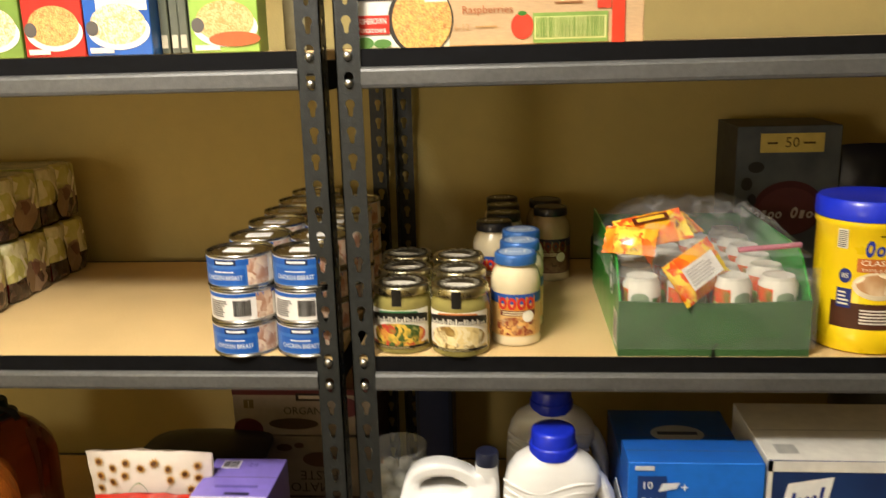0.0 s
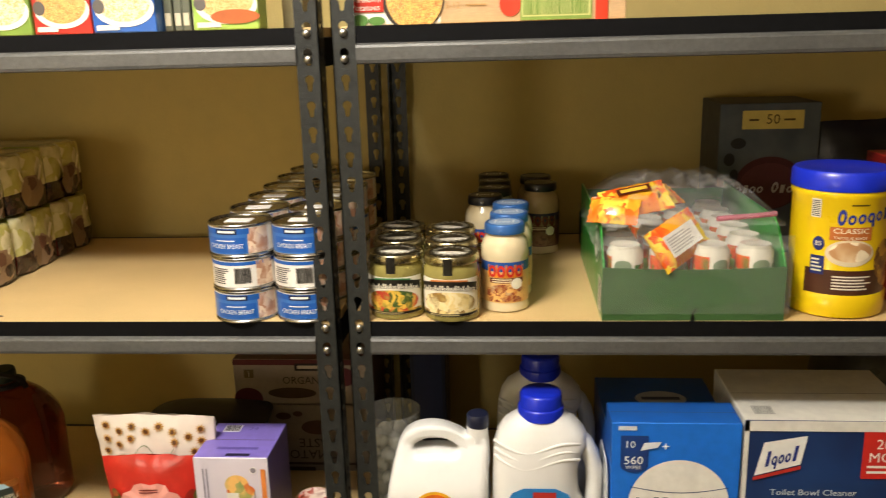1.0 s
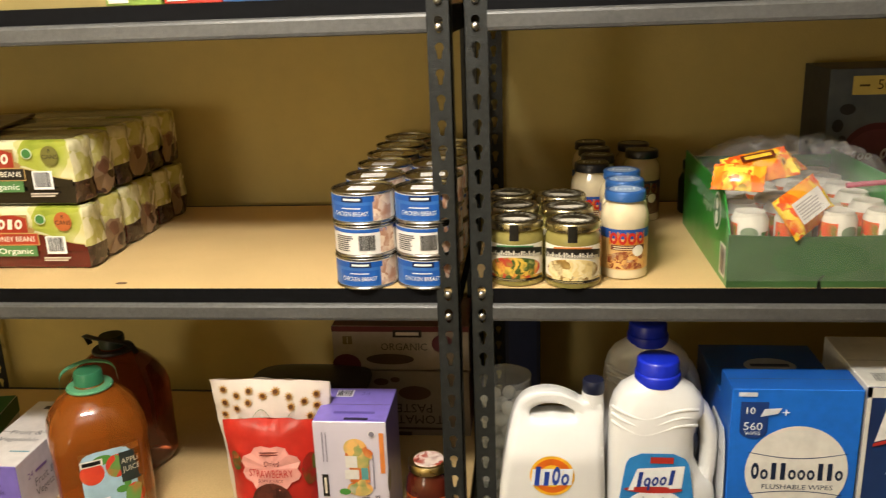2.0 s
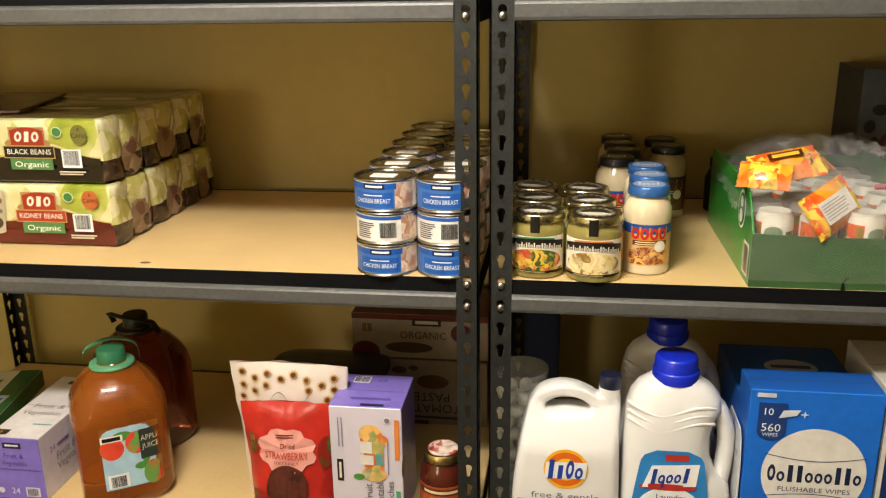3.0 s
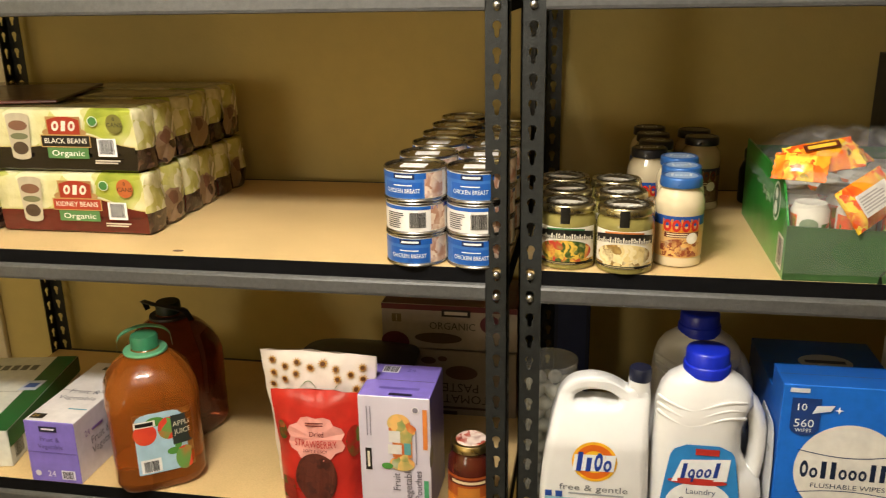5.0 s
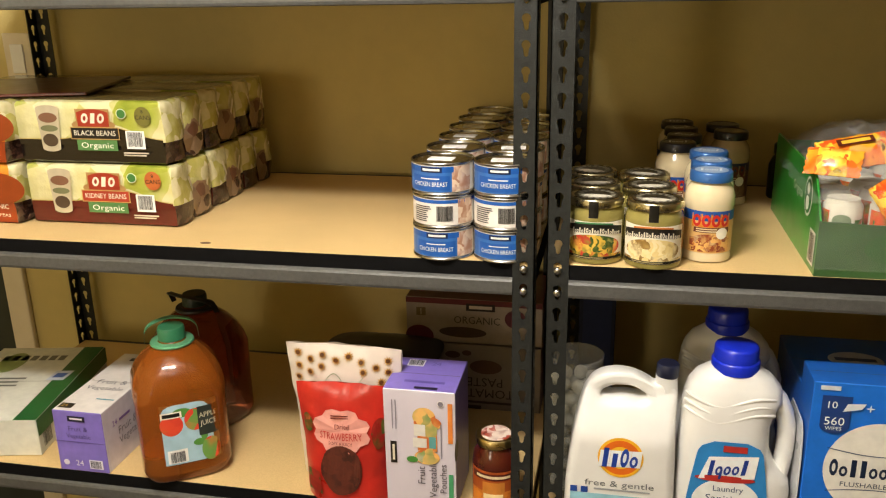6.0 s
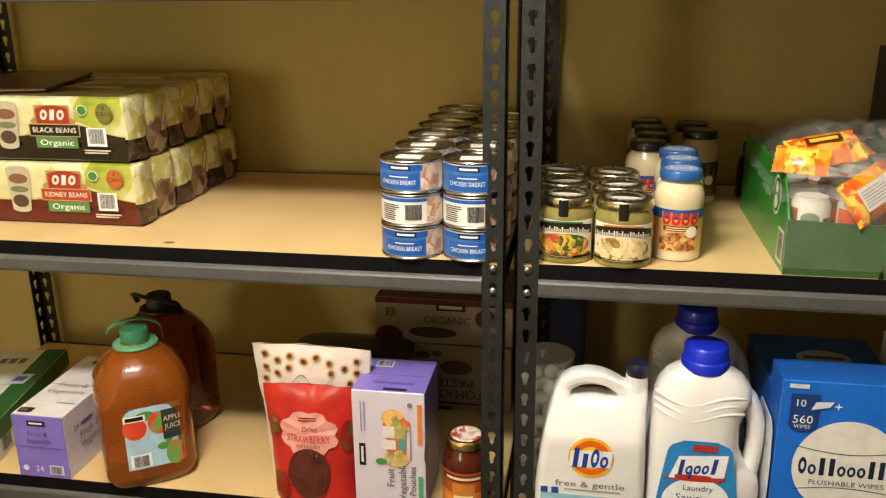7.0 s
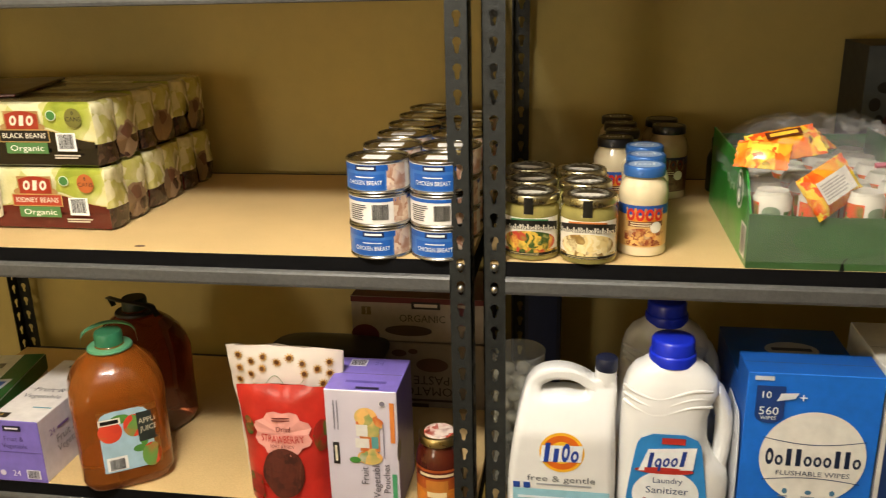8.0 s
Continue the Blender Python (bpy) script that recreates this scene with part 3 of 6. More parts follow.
# ---- shrink-wrapped packs of tinned beans ----
def bean_pack(loc, title, base, badge, label, size=(0.292, 0.140, 0.112)):
    """A printed film pack: scalloped by the tins inside; its front bottom left corner is the origin."""
    w, d, h = size
    t = thing("bean_pack", loc, label, "food pack", "wrapped packs of tinned food")
    nx = 4
    ny = 2
    bm = bmesh.new()
    per = []
    n = 18

    def bulge(u, k):
        return 0.008 * abs(math.sin(math.pi * u * k)) ** 0.6
    for s in range(4):
        for i in range(n):
            u = i / n
            if s == 0:
                per.append((u * w, -0.14 * bulge(u, nx) + 0.003, 0, -1))
            elif s == 1:
                per.append((w + bulge(u, ny) - 0.003, u * d, 1, 0))
            elif s == 2:
                per.append((w - u * w, d + bulge(u, nx) - 0.003, 0, 1))
            else:
                per.append((-bulge(u, ny) + 0.003, d - u * d, -1, 0))
    levels = [(0.0, 0.006), (0.004, 0.001), (h * 0.25, 0), (h * 0.36, 0), (h * 0.38, 0), (h * 0.75, 0), (h - 0.008, 0.0005), (h - 0.003, 0.003), (h, 0.012)]
    rings = []
    for z, inset in levels:
        ring = []
        for x, y, nx_, ny_ in per:
            cx, cy = x - w / 2, y - d / 2
            k = 1 - inset / (d / 2)
            ring.append(bm.verts.new((w / 2 + cx * (1 - inset / (w / 2)) + nx_ * 0.007 * noise.noise(Vector((loc[1] * 9 + y * 26, z * 34, loc[2] * 11))), d / 2 + cy * k, z + (0.0018 * noise.noise(Vector((x * 40, y * 40, z * 30 + loc[1] * 7))) if 0 < z < h else 0))))
        rings.append(ring)
    for li, (a, b) in enumerate(zip(rings, rings[1:])):
        m = len(a)
        for i in range(m):
            f = bm.faces.new((a[i], a[(i + 1) % m], b[(i + 1) % m], b[i]))
            f.material_index = (0 if li < 3 else 1) + (3 if per[i][2] != 0 else 0)
    top = bm.faces.new(rings[-1])
    top.material_index = 2
    bm.faces.new(rings[0][::-1])
    body = part("pack_body", bm, [base, PACK_GREEN if badge != "orange" else PACK_ORANGE, PACK_TOP, SIDE_LOW, SIDE_HIGH], t, smooth=True)
    f = lambda u, v, l: Vector(((u - 0.129) * 1.13 + 0.158 if u > 0.001 and u < w - 0.001 else u, -0.0012 - l, v if v < 0.02 else 0.045 + (v - 0.045) * 1.06))
    # shrunken film round the tins at the end of the pack
    end = lambda u, v, l: Vector((w - 0.003 + 0.008 * abs(math.sin(math.pi * u / d * ny)) ** 0.6 + 0.0012 + l, u, v))
    c = d * (0.62 + 0.05 * math.sin(loc[1] * 31 + loc[2] * 5))
    ragged = lambda k: 1 + 0.28 * noise.noise(Vector((k * 0.9, loc[1] * 7, loc[2] * 9)))
    for mat_, size_, dz, lay in ((ink("8e7458"), 1.0, 0.036, 1), (ink("6a4632"), 0.42, 0.050, 2)):
        rim = [(c + 0.036 * size_ * ragged(k) * math.cos(k * math.pi / 9), dz + 0.032 * size_ * ragged(k) * math.sin(k * math.pi / 9)) for k in range(18)]
        printed(t, end, mat_, [[(c, dz), rim[k], rim[(k + 1) % 18]] for k in range(18)], lay, "tin_label" if lay == 1 else "tin_picture")
    printed(t, end, ink("e4dcc0"), [[(c - 0.046, 0.082), (c - 0.040, 0.086), (c - 0.022, 0.058), (c - 0.028, 0.052)], [(c + 0.020, 0.058), (c + 0.025, 0.052), (c + 0.042, 0.078), (c + 0.034, 0.084)]], 2, "film_fold")
    if badge == "orange":
        printed(t, f, ink("8a3a12"), oval(0.22, 0.066, 0.05, 0.028), 1)
        printed(t, f, ink("f1e9d8"), words("ORGANIC", 0.21, 0.034, 0.008) + words("CHICK PEAS", 0.21, 0.018, 0.007), 3, "lettering")
        return t
    # wavy edge of the dark band, the tin's picture, the badge, and lettering
    wave = []
    for i in range(24):
        u0, u1 = w * i / 24, w * (i + 1) / 24
        hgt = lambda u: h * (0.385 + 0.20 * math.exp(-((u / w - 0.66) / 0.21) ** 2))
        wave.append([(max(u0, 0.0), h * 0.30), (u1, h * 0.30), (u1, hgt(u1)), (u0, hgt(u0))])
    printed(t, lambda u, v, l: Vector((0.004 + u * 0.972, -0.0010 - l, v)), base, wave, 1)
    printed(t, lambda u, v, l: Vector((0.004 + u * 0.972, -0.0010 - l, v)), ink("b9a45e"), [[q[3], q[2], (q[2][0], q[2][1] + 0.0016), (q[3][0], q[3][1] + 0.0016)] for q in wave], 2)
    printed(t, f, ink("b9ae93"), [[(0.033, 0.030), (0.065, 0.027), (0.070, 0.094), (0.029, 0.096)]] + oval(0.0495, 0.095, 0.0205, 0.006) + oval(0.049, 0.0285, 0.016, 0.006), 2, "print")
    printed(t, f, ink("4a3a2c"), oval(0.049, 0.042, 0.0135, 0.011), 3)
    printed(t, f, ink("7a5540"), oval(0.0495, 0.080, 0.0165, 0.0085), 3)
    printed(t, f, ink("6f7150"), oval(0.0495, 0.062, 0.0155, 0.0055), 3)
    printed(t, f, ink("a8834e"), oval(0.128, 0.069, 0.038, 0.010) + rect(0.0985, 0.0645, 0.1575, 0.0955, 4), 2)
    printed(t, f, ink("9c2f1a"), [[(0.101 + 0.0068 * i, 0.066), (0.1078 + 0.0068 * i, 0.066), (0.1078 + 0.0068 * i, 0.090 + 0.0055 * math.sin(math.pi * (i + 1) / 8)), (0.101 + 0.0068 * i, 0.090 + 0.0055 * math.sin(math.pi * i / 8))] for i in range(8)], 3)
    printed(t, f, ink("eee0cc"), mark("CTC", 0.129, 0.080, 0.017, 0.042, 0.15), 4, "wordmark")
    printed(t, f, ink("b9975a"), rect(0.0865, 0.0445, 0.1715, 0.0655, 6), 4.5)
    printed(t, f, ink("16110e") if title.startswith("BLACK") else ink("a2361f"), rect(0.088, 0.046, 0.170, 0.064, 6), 5)
    printed(t, f, ink("f0ead8"), words(title, 0.129, 0.055, 0.0085, 0.072), 6, "lettering")
    printed(t, f, ink("4f7d45"), rect(0.096, 0.026, 0.166, 0.044, 6), 5)
    printed(t, f, ink("f2efe4"), words("Organic", 0.131, 0.0345, 0.0095, 0.056), 6, "lettering")
    printed(t, f, ink("d9e2c4"), oval(0.178, 0.088, 0.0085, 0.0085), 3)
    printed(t, f, ink("3f7a3a"), oval(0.178, 0.088, 0.0072, 0.0072), 4)
    printed(t, f, ink("6e6a2e") if title.startswith("BLACK") else ink("b3602e"), oval(0.214, 0.084, 0.014, 0.016), 3)
    printed(t, f, ink("2a2415"), words("8", 0.214, 0.092, 0.006) + words("CANS", 0.214, 0.082, 0.007), 4, "lettering")
    printed(t, f, ink("eeece6"), rect(0.182, 0.03, 0.214, 0.06, 3), 5)
    printed(t, f, ink("151515"), bars(0.185, 0.034, 0.211, 0.058, 8, 15), 6)
    printed(t, f, ink("c9bda8"), lines(0.175, 0.015, 0.225, 0.026, 2, 3), 5)
    return t


PACK_GREEN = photo("pale_green_film", ["6f8422", "a3ab40", "cdc78a", "ddd7ac", "93a034"], 17, 0.18, 0.6)
PACK_ORANGE = material("orange_film", srgb("d9812a"), 0.22, 0, 0.1, 14, 0.25, 55, color2=srgb("e8a13a"), coat=0.5)
PACK_TOP = photo("film_pack_top", ["3c3018", "5e5230", "746840", "2c2214"], 22, 0.2, 0.7)
SIDE_LOW = photo("dark_film_side", ["1c1210", "34211a", "5a4233", "241512"], 60, 0.18, 0.8)
SIDE_HIGH = photo("pale_film_side", ["d6ce9a", "b8b260", "ddd6ac", "98943e"], 36, 0.18, 0.8)
BLACK_FILM = material("black_film", srgb("1a1311"), 0.2, 0, 0.2, 20, 0.25, 60, coat=0.5)
MAROON_FILM = material("maroon_film", srgb("5a1a15"), 0.22, 0, 0.15, 20, 0.25, 60, coat=0.5)
for row in range(3):
    bean_pack((-1.199, 1.254 + 0.1455 * row, Z_MID), "KIDNEY BEANS", MAROON_FILM, "", "shrink-wrapped pack of kidney bean tins, maroon and green")
    bean_pack((-1.205, 1.257 + 0.1455 * row, Z_MID + 0.1135), "BLACK BEANS", BLACK_FILM, "", "shrink-wrapped pack of black bean tins, black and green")
    bean_pack((-1.510, 1.236 + 0.1455 * row, Z_MID), "", ink("9a3d14"), "orange", "shrink-wrapped orange pack of chickpea tins")
    bean_pack((-1.510, 1.236 + 0.1455 * row, Z_MID + 0.1135), "", ink("9a3d14"), "orange", "shrink-wrapped orange pack of chickpea tins")
tray = thing("cardboard_tray", (-1.094, 1.315, Z_MID + 0.2272), "flat maroon cardboard sheet lying on the wrapped packs", "cardboard", rz=15)
part("sheet", box(-0.33, 0, 0, 0.0, 0.28, 0.006, 0.002), material("maroon_card", srgb("54271c"), 0.35, 0, 0.15, 25, 0.1, 60, coat=0.3), tray)


PALETIN = material("pale_gold_tin", (0.50, 0.45, 0.28), 0.28, 1.0, 0.1, 80)


# ---- jars of bouillon ----
def bouillon_jar(loc, kind):
    r = 0.0435
    look_ = {"vegetable": ("17160f", ["7a9a3a", "b8362a", "e0b84a", "34501f", "c8c070"]), "chicken": ("1c1712", ["c8a860", "8a6a30", "ead9a8", "e0c888", "a8823e"])}[kind]
    t = thing("stock_jar", loc, "glass jar of %s stock base with a gold lid" % kind, "jar", "stock base jars")
    glass = part("glass_body", lathe([(r - 0.006, 0.0), (r - 0.001, 0.002), (r, 0.006), (r, 0.072), (r - 0.0015, 0.080), (r - 0.005, 0.087), (r - 0.005, 0.090)], 36), material("stock_in_glass", srgb("8d8348"), 0.1, 0, 0.15, 20, coat=0.6), t, smooth=True)
    part("screw_lid", lathe([(r - 0.005, 0.088), (r - 0.0015, 0.0885), (r - 0.0005, 0.0905), (r - 0.0015, 0.098), (r - 0.003, 0.1005), (r - 0.007, 0.101), (r - 0.009, 0.0998), (0.0, 0.0998)], 40), PALETIN, t, "pale gold lid", smooth=True)
    part("lid_print", lathe([(0.0, 0.1005), (r - 0.0095, 0.1005), (r - 0.0095, 0.0995)], 30), ink("2a2418"), t)
    printed(t, flat((0, 0, 0.1007), (1, 0, 0), (0, 1, 0)), ink("d8d4c4"), oval(0.0, -0.010, 0.024, 0.010, 12), 0.5)
    f = round_(r)
    lab = printed(t, f, ink("ebe5d4"), rect(-0.052, 0.010, 0.052, 0.068, 18), 1, "paper_label")
    printed(lab, f, photo("meal_" + kind, look_[1], 85), oval(0.0, 0.030, 0.044, 0.0185, 16) + rect(-0.05, 0.0105, 0.05, 0.018, 14), 2)
    arch = [[(u, 0.045 + 0.006 * math.cos(u / 0.036)), (u + 0.007, 0.045 + 0.006 * math.cos((u + 0.007) / 0.036)), (u + 0.007, 0.058 + 0.007 * math.cos((u + 0.007) / 0.036)), (u, 0.058 + 0.007 * math.cos(u / 0.036))] for u in [-0.049 + 0.007 * i for i in range(14)]]
    printed(lab, f, ink("c8783a") if kind == "chicken" else ink("3f7a4a"), [[(u, 0.056 + 0.007 * math.cos(u / 0.036)), (u + 0.007, 0.056 + 0.007 * math.cos((u + 0.007) / 0.036)), (u + 0.007, 0.0605 + 0.007 * math.cos((u + 0.007) / 0.036)), (u, 0.0605 + 0.007 * math.cos(u / 0.036))] for u in [-0.030 + 0.006 * i for i in range(10)]], 2)
    printed(lab, f, ink(look_[0]), arch, 3)
    printed(lab, f, ink("17130f"), rect(-0.05, 0.0105, 0.05, 0.0145, 14), 3)
    printed(lab, f, ink("a89a70"), lines(-0.030, 0.0110, 0.030, 0.0142, 1, 3), 4)
    printed(lab, f, ink("ece4cf"), [[(a, b + 0.0068 * math.cos(a / 0.036)) for a, b in q] for q in mark("CssTssTsTCsTssTCsTsTssi", 0.0, 0.0485, 0.0078, 0.088)], 5, "wordmark")
    ringtext = []
    for i in range(16):
        a0, a1 = 2 * math.pi * i / 16, 2 * math.pi * (i + 0.6) / 16
        ringtext.append([(0.021 * math.cos(a0), 0.021 * math.sin(a0)), (0.029 * math.cos(a0), 0.029 * math.sin(a0)), (0.029 * math.cos(a1), 0.029 * math.sin(a1)), (0.021 * math.cos(a1), 0.021 * math.sin(a1))])
    printed(t, flat((0, 0, 0.1007), (1, 0, 0), (0, 1, 0)), ink("8a8676"), ringtext, 1)
    seal = printed(t, round_(r - 0.0008), ink("15130f"), rect(-0.007, 0.074, 0.007, 0.0995, 3), 2, "paper_seal")
    return t


jp = {}
for col, (cx, kind) in enumerate(((-0.1685, "vegetable"), (-0.0815, "chicken"))):
    for row in range(3):
        m = pose(cx - 0.006 * row, 1.1870 + 0.0875 * row + (0.012 if col == 0 else 0), Z_MID, 0, 0, (-4, 9, -14)[row])
        if kind not in jp:
            jp[kind] = bouillon_jar((0, 0, 0), kind)
            jp[kind].matrix_basis = m
        else:
            copy_thing(jp[kind], m)


# ---- jars of pasta sauce ----
SAUCE_WHITE = material("cream_sauce_in_glass", srgb("d8c9a4"), 0.15, 0, 0.05, 30, coat=0.5)
# cream sauce darkened for jars in the shade at the back
SAUCE_DARK = material("shaded_cream_sauce", srgb("b9a27c"), 0.15, 0, 0.08, 30, coat=0.5)


# dark: same sauce and label, in colours dimmed as by shade
def sauce_jar(loc, lid, dark):
    r = 0.0375
    t = thing("sauce_jar", loc, "glass jar of creamy pasta sauce with a %s lid" % ("blue" if lid is CAPBLUE or lid is LIDBLUE else "dark"), "jar", "pasta sauce jars")
    part("glass_body", lathe([(r - 0.005, 0.0), (r - 0.0008, 0.002), (r, 0.007), (r - 0.0012, 0.015), (r - 0.0012, 0.082), (r, 0.088), (r - 0.0005, 0.100), (r - 0.004, 0.111), (r - 0.0095, 0.119), (r - 0.011, 0.124), (r - 0.011, 0.13)], 36), SAUCE_DARK if dark else SAUCE_WHITE, t, smooth=True)
    part("screw_lid", lathe([(r - 0.009, 0.122), (r - 0.006, 0.1225), (r - 0.0058, 0.1245), (r - 0.0064, 0.1355), (r - 0.008, 0.1375), (r - 0.011, 0.138), (r - 0.0125, 0.1368), (0.0, 0.1366)], 36), lid, t, smooth=True)
    part("lid_print", lathe([(0.0, 0.1372), (r - 0.013, 0.1372), (r - 0.013, 0.1365)], 24), ink("8fa6c4") if lid is LIDBLUE else lid, t)
    printed(t, flat((0, 0, 0.1374), (1, 0, 0), (0, 1, 0)), ink("d4dbe0") if not dark else ink("4a4a4c"), mark("TsssT", 0.0, 0.0, 0.018, 0.034, 0.1), 1, "wordmark")
    f = round_(r - 0.0012)
    lab = printed(t, f, ink("d9b070") if not dark else ink("5a3526"), rect(-0.06, 0.016, 0.06, 0.081, 20), 1, "paper_label")
    printed(lab, f, ink("20509c") if not dark else ink("2f2a44"), rect(-0.055, 0.066, 0.055, 0.081, 16), 2)
    printed(lab, f, ink("c42a1c") if not dark else ink("6a2a20"), mark("CCCC", 0.0015, 0.0665, 0.0195, 0.056, 0, 0, 0.06), 3, "wordmark")
    printed(lab, f, ink("d98a22") if not dark else ink("8f7a50"), mark("BBBB", 0.0015, 0.0665, 0.0205, 0.058, 0, 0, 0.02), 2.5, "wordmark")
    printed(lab, f, ink("e2b24a") if not dark else ink("6a4a30"), [[(0.030, 0.050), (0.055, 0.052), (0.055, 0.066), (0.034, 0.066)], [(-0.055, 0.050), (-0.026, 0.05), (-0.028, 0.066), (-0.055, 0.066)]], 2)
    printed(lab, f, ink("6a3420"), rect(-0.024, 0.048, 0.03, 0.056, 8), 3)
    printed(lab, f, ink("e8d9b0"), lines(-0.02, 0.0485, 0.012, 0.0555, 2, 6), 4)
    printed(lab, f, ink("ece7d4"), oval(0.018, 0.047, 0.009, 0.009, 8), 5)
    printed(lab, f, photo("pasta_meal" if not dark else "pasta_meal_dark", ["c46a2a", "e2b56a", "8a3a1c", "e9d7a4"] if not dark else ["5a2f1c", "7a5a3a", "3a1c12"], 120), rect(-0.03, 0.018, 0.032, 0.040, 10) + oval(0, 0.036, 0.026, 0.010), 3)
    return t


LIDBLUE = material("blue_enamelled_lid", srgb("2f5f9e"), 0.3, 0.2, 0.1, 40, coat=0.4)
# blue lid coloured near black for the shade at the back
LIDDARK = material("shaded_blue_lid", srgb("24242a"), 0.3, 0.2, 0.1, 40, coat=0.4)
first = sauce_jar((0.0000, 1.2270, Z_MID), LIDBLUE, False)
for x, y, a in ((0.007, 1.3035, 12), (0.010, 1.3800, -8)):
    copy_thing(first, pose(x, y, Z_MID, 0, 0, a))
firstd = sauce_jar((0.068, 1.577, Z_MID), LIDDARK, True)
copy_thing(firstd, pose(0.061, 1.654, Z_MID, 0, 0, 20))
firstw = sauce_jar((-0.036, 1.452, Z_MID), LIDDARK, False)
firstw["label"] = "glass jar of creamy pasta sauce, its blue lid coloured dark for shade"
for x, y, a in ((-0.020, 1.528, -25), (-0.021, 1.604, 30), (-0.024, 1.680, 5)):
    copy_thing(firstw, pose(x, y, Z_MID, 0, 0, a))
bj = thing("black_bottle", (0.175, 1.623, Z_MID), "small black plastic bottle in the shade", "bottle")
part("bottle_body", lathe([(0.024, 0), (0.027, 0.004), (0.027, 0.065), (0.021, 0.08), (0.016, 0.086)], 24), BLACKPL, bj, smooth=True)
part("bottle_cap", lathe([(0.019, 0.085), (0.02, 0.087), (0.02, 0.104), (0.017, 0.107), (0, 0.107)], 24), BLACKPL, bj, smooth=True)


# ---- tray of juice cans with sweets on top ----
# one green board: front dimmed, sides brightened, light from the left in the colour
TRAY_GREEN = material("dim_green_printed_board", srgb("3a5c33"), 0.4, 0, 0.1, 20, 0.08, 80, coat=0.3, vary2=0.1, scale2=10)
TRAY_GREEN2 = material("lit_green_board", srgb("2c8a34"), 0.32, 0, 0.12, 20, 0.08, 80, coat=0.4, vary2=0.12, scale2=12)
TX0, TX1, TY0, TY1 = 0.144, 0.408, 1.154, 1.533
tr = thing("juice_can_tray", (TX0, TY0, Z_MID), "green cardboard tray of juice cans with torn clear wrap", "tray")
TW, TD = TX1 - TX0, TY1 - TY0
part("tray_bottom", box(0.003, 0.003, 0, TW - 0.003, TD - 0.003, 0.003), BROWNCARD, tr)
fr = bmesh.new()
N = 16
front_top = lambda u: 0.082 - 0.004 * math.sin(math.pi * u)
for yy in (0.0, 0.003):
    lo = [fr.verts.new((TW * i / N, yy, 0)) for i in range(N + 1)]
    hi = [fr.verts.new((TW * i / N, yy, front_top(i / N))) for i in range(N + 1)]
    for i in range(N):
        fr.faces.new((lo[i], lo[i + 1], hi[i + 1], hi[i]))
fr.verts.ensure_lookup_table()
for i in range(N):
    a, b = N + 1 + i, 3 * (N + 1) + i
    fr.faces.new((fr.verts[a], fr.verts[a + 1], fr.verts[b + 1], fr.verts[b]))
part("front_panel", fr, TRAY_GREEN, tr)
for xx in (0.0, TW - 0.003):
    sd = bmesh.new()
    for x in (xx, xx + 0.003):
        lo = [sd.verts.new((x, 0.003 + (TD - 0.006) * i / N, 0)) for i in range(N + 1)]
        hi = [sd.verts.new((x, 0.003 + (TD - 0.006) * i / N, 0.082 + 0.060 * min(1, max(0, (i / N - 0.02) / 0.14)) ** 0.7)) for i in range(N + 1)]
        for i in range(N):
            sd.faces.new((lo[i], lo[i + 1], hi[i + 1], hi[i]))
    sd.verts.ensure_lookup_table()
    for i in range(N):
        a, b = N + 1 + i, 3 * (N + 1) + i
        sd.faces.new((sd.verts[a], sd.verts[a + 1], sd.verts[b + 1], sd.verts[b]))
    part("side_panel", sd, TRAY_GREEN2, tr)
part("back_panel", box(0, TD - 0.003, 0, TW, TD, 0.13), TRAY_GREEN2, tr)
ff = flat((0, -0.0004, 0))
printed(tr, ff, ink("2c5a26"), oval(TW / 2, 0.045, 0.070, 0.027, 20), 1)
printed(tr, ff, ink("10180e"), [[(TW / 2 - 0.003, 0.0), (TW / 2 + 0.004, 0.0), (TW / 2 + 0.001, 0.012), (TW / 2 - 0.001, 0.012)], [(TW / 2 - 0.001, 0.012), (TW / 2 + 0.001, 0.012), (TW / 2 + 0.008, 0.020), (TW / 2 + 0.004, 0.020)]], 3)
printed(tr, ff, ink("335e2c"), lines(TW * 0.62, 0.024, TW * 0.86, 0.042, 1, 2), 2)
ls = flat((-0.0004, TD, 0), (0, -1, 0), (0, 0, 1))
printed(tr, ls, ink("dfe6d6"), oval(TD - 0.085, 0.098, 0.026, 0.030), 1)
printed(tr, ls, ink("1d6a28"), oval(TD - 0.085, 0.098, 0.022, 0.026), 2)
printed(tr, ls, ink("e6ecdf"), oval(TD - 0.085, 0.110, 0.009, 0.009) + oval(TD - 0.085, 0.088, 0.011, 0.011), 3)
printed(tr, ls, ink("cfe0c4"), words("Original", TD - 0.16, 0.092, 0.016), 2, "lettering")
printed(tr, ls, ink("e8e6dc"), rect(TD - 0.05, 0.01, TD - 0.012, 0.06), 2)
printed(tr, ls, ink("202020"), bars(TD - 0.046, 0.014, TD - 0.016, 0.056, 4, 14), 3)
V8W = ink("d5d2c6")


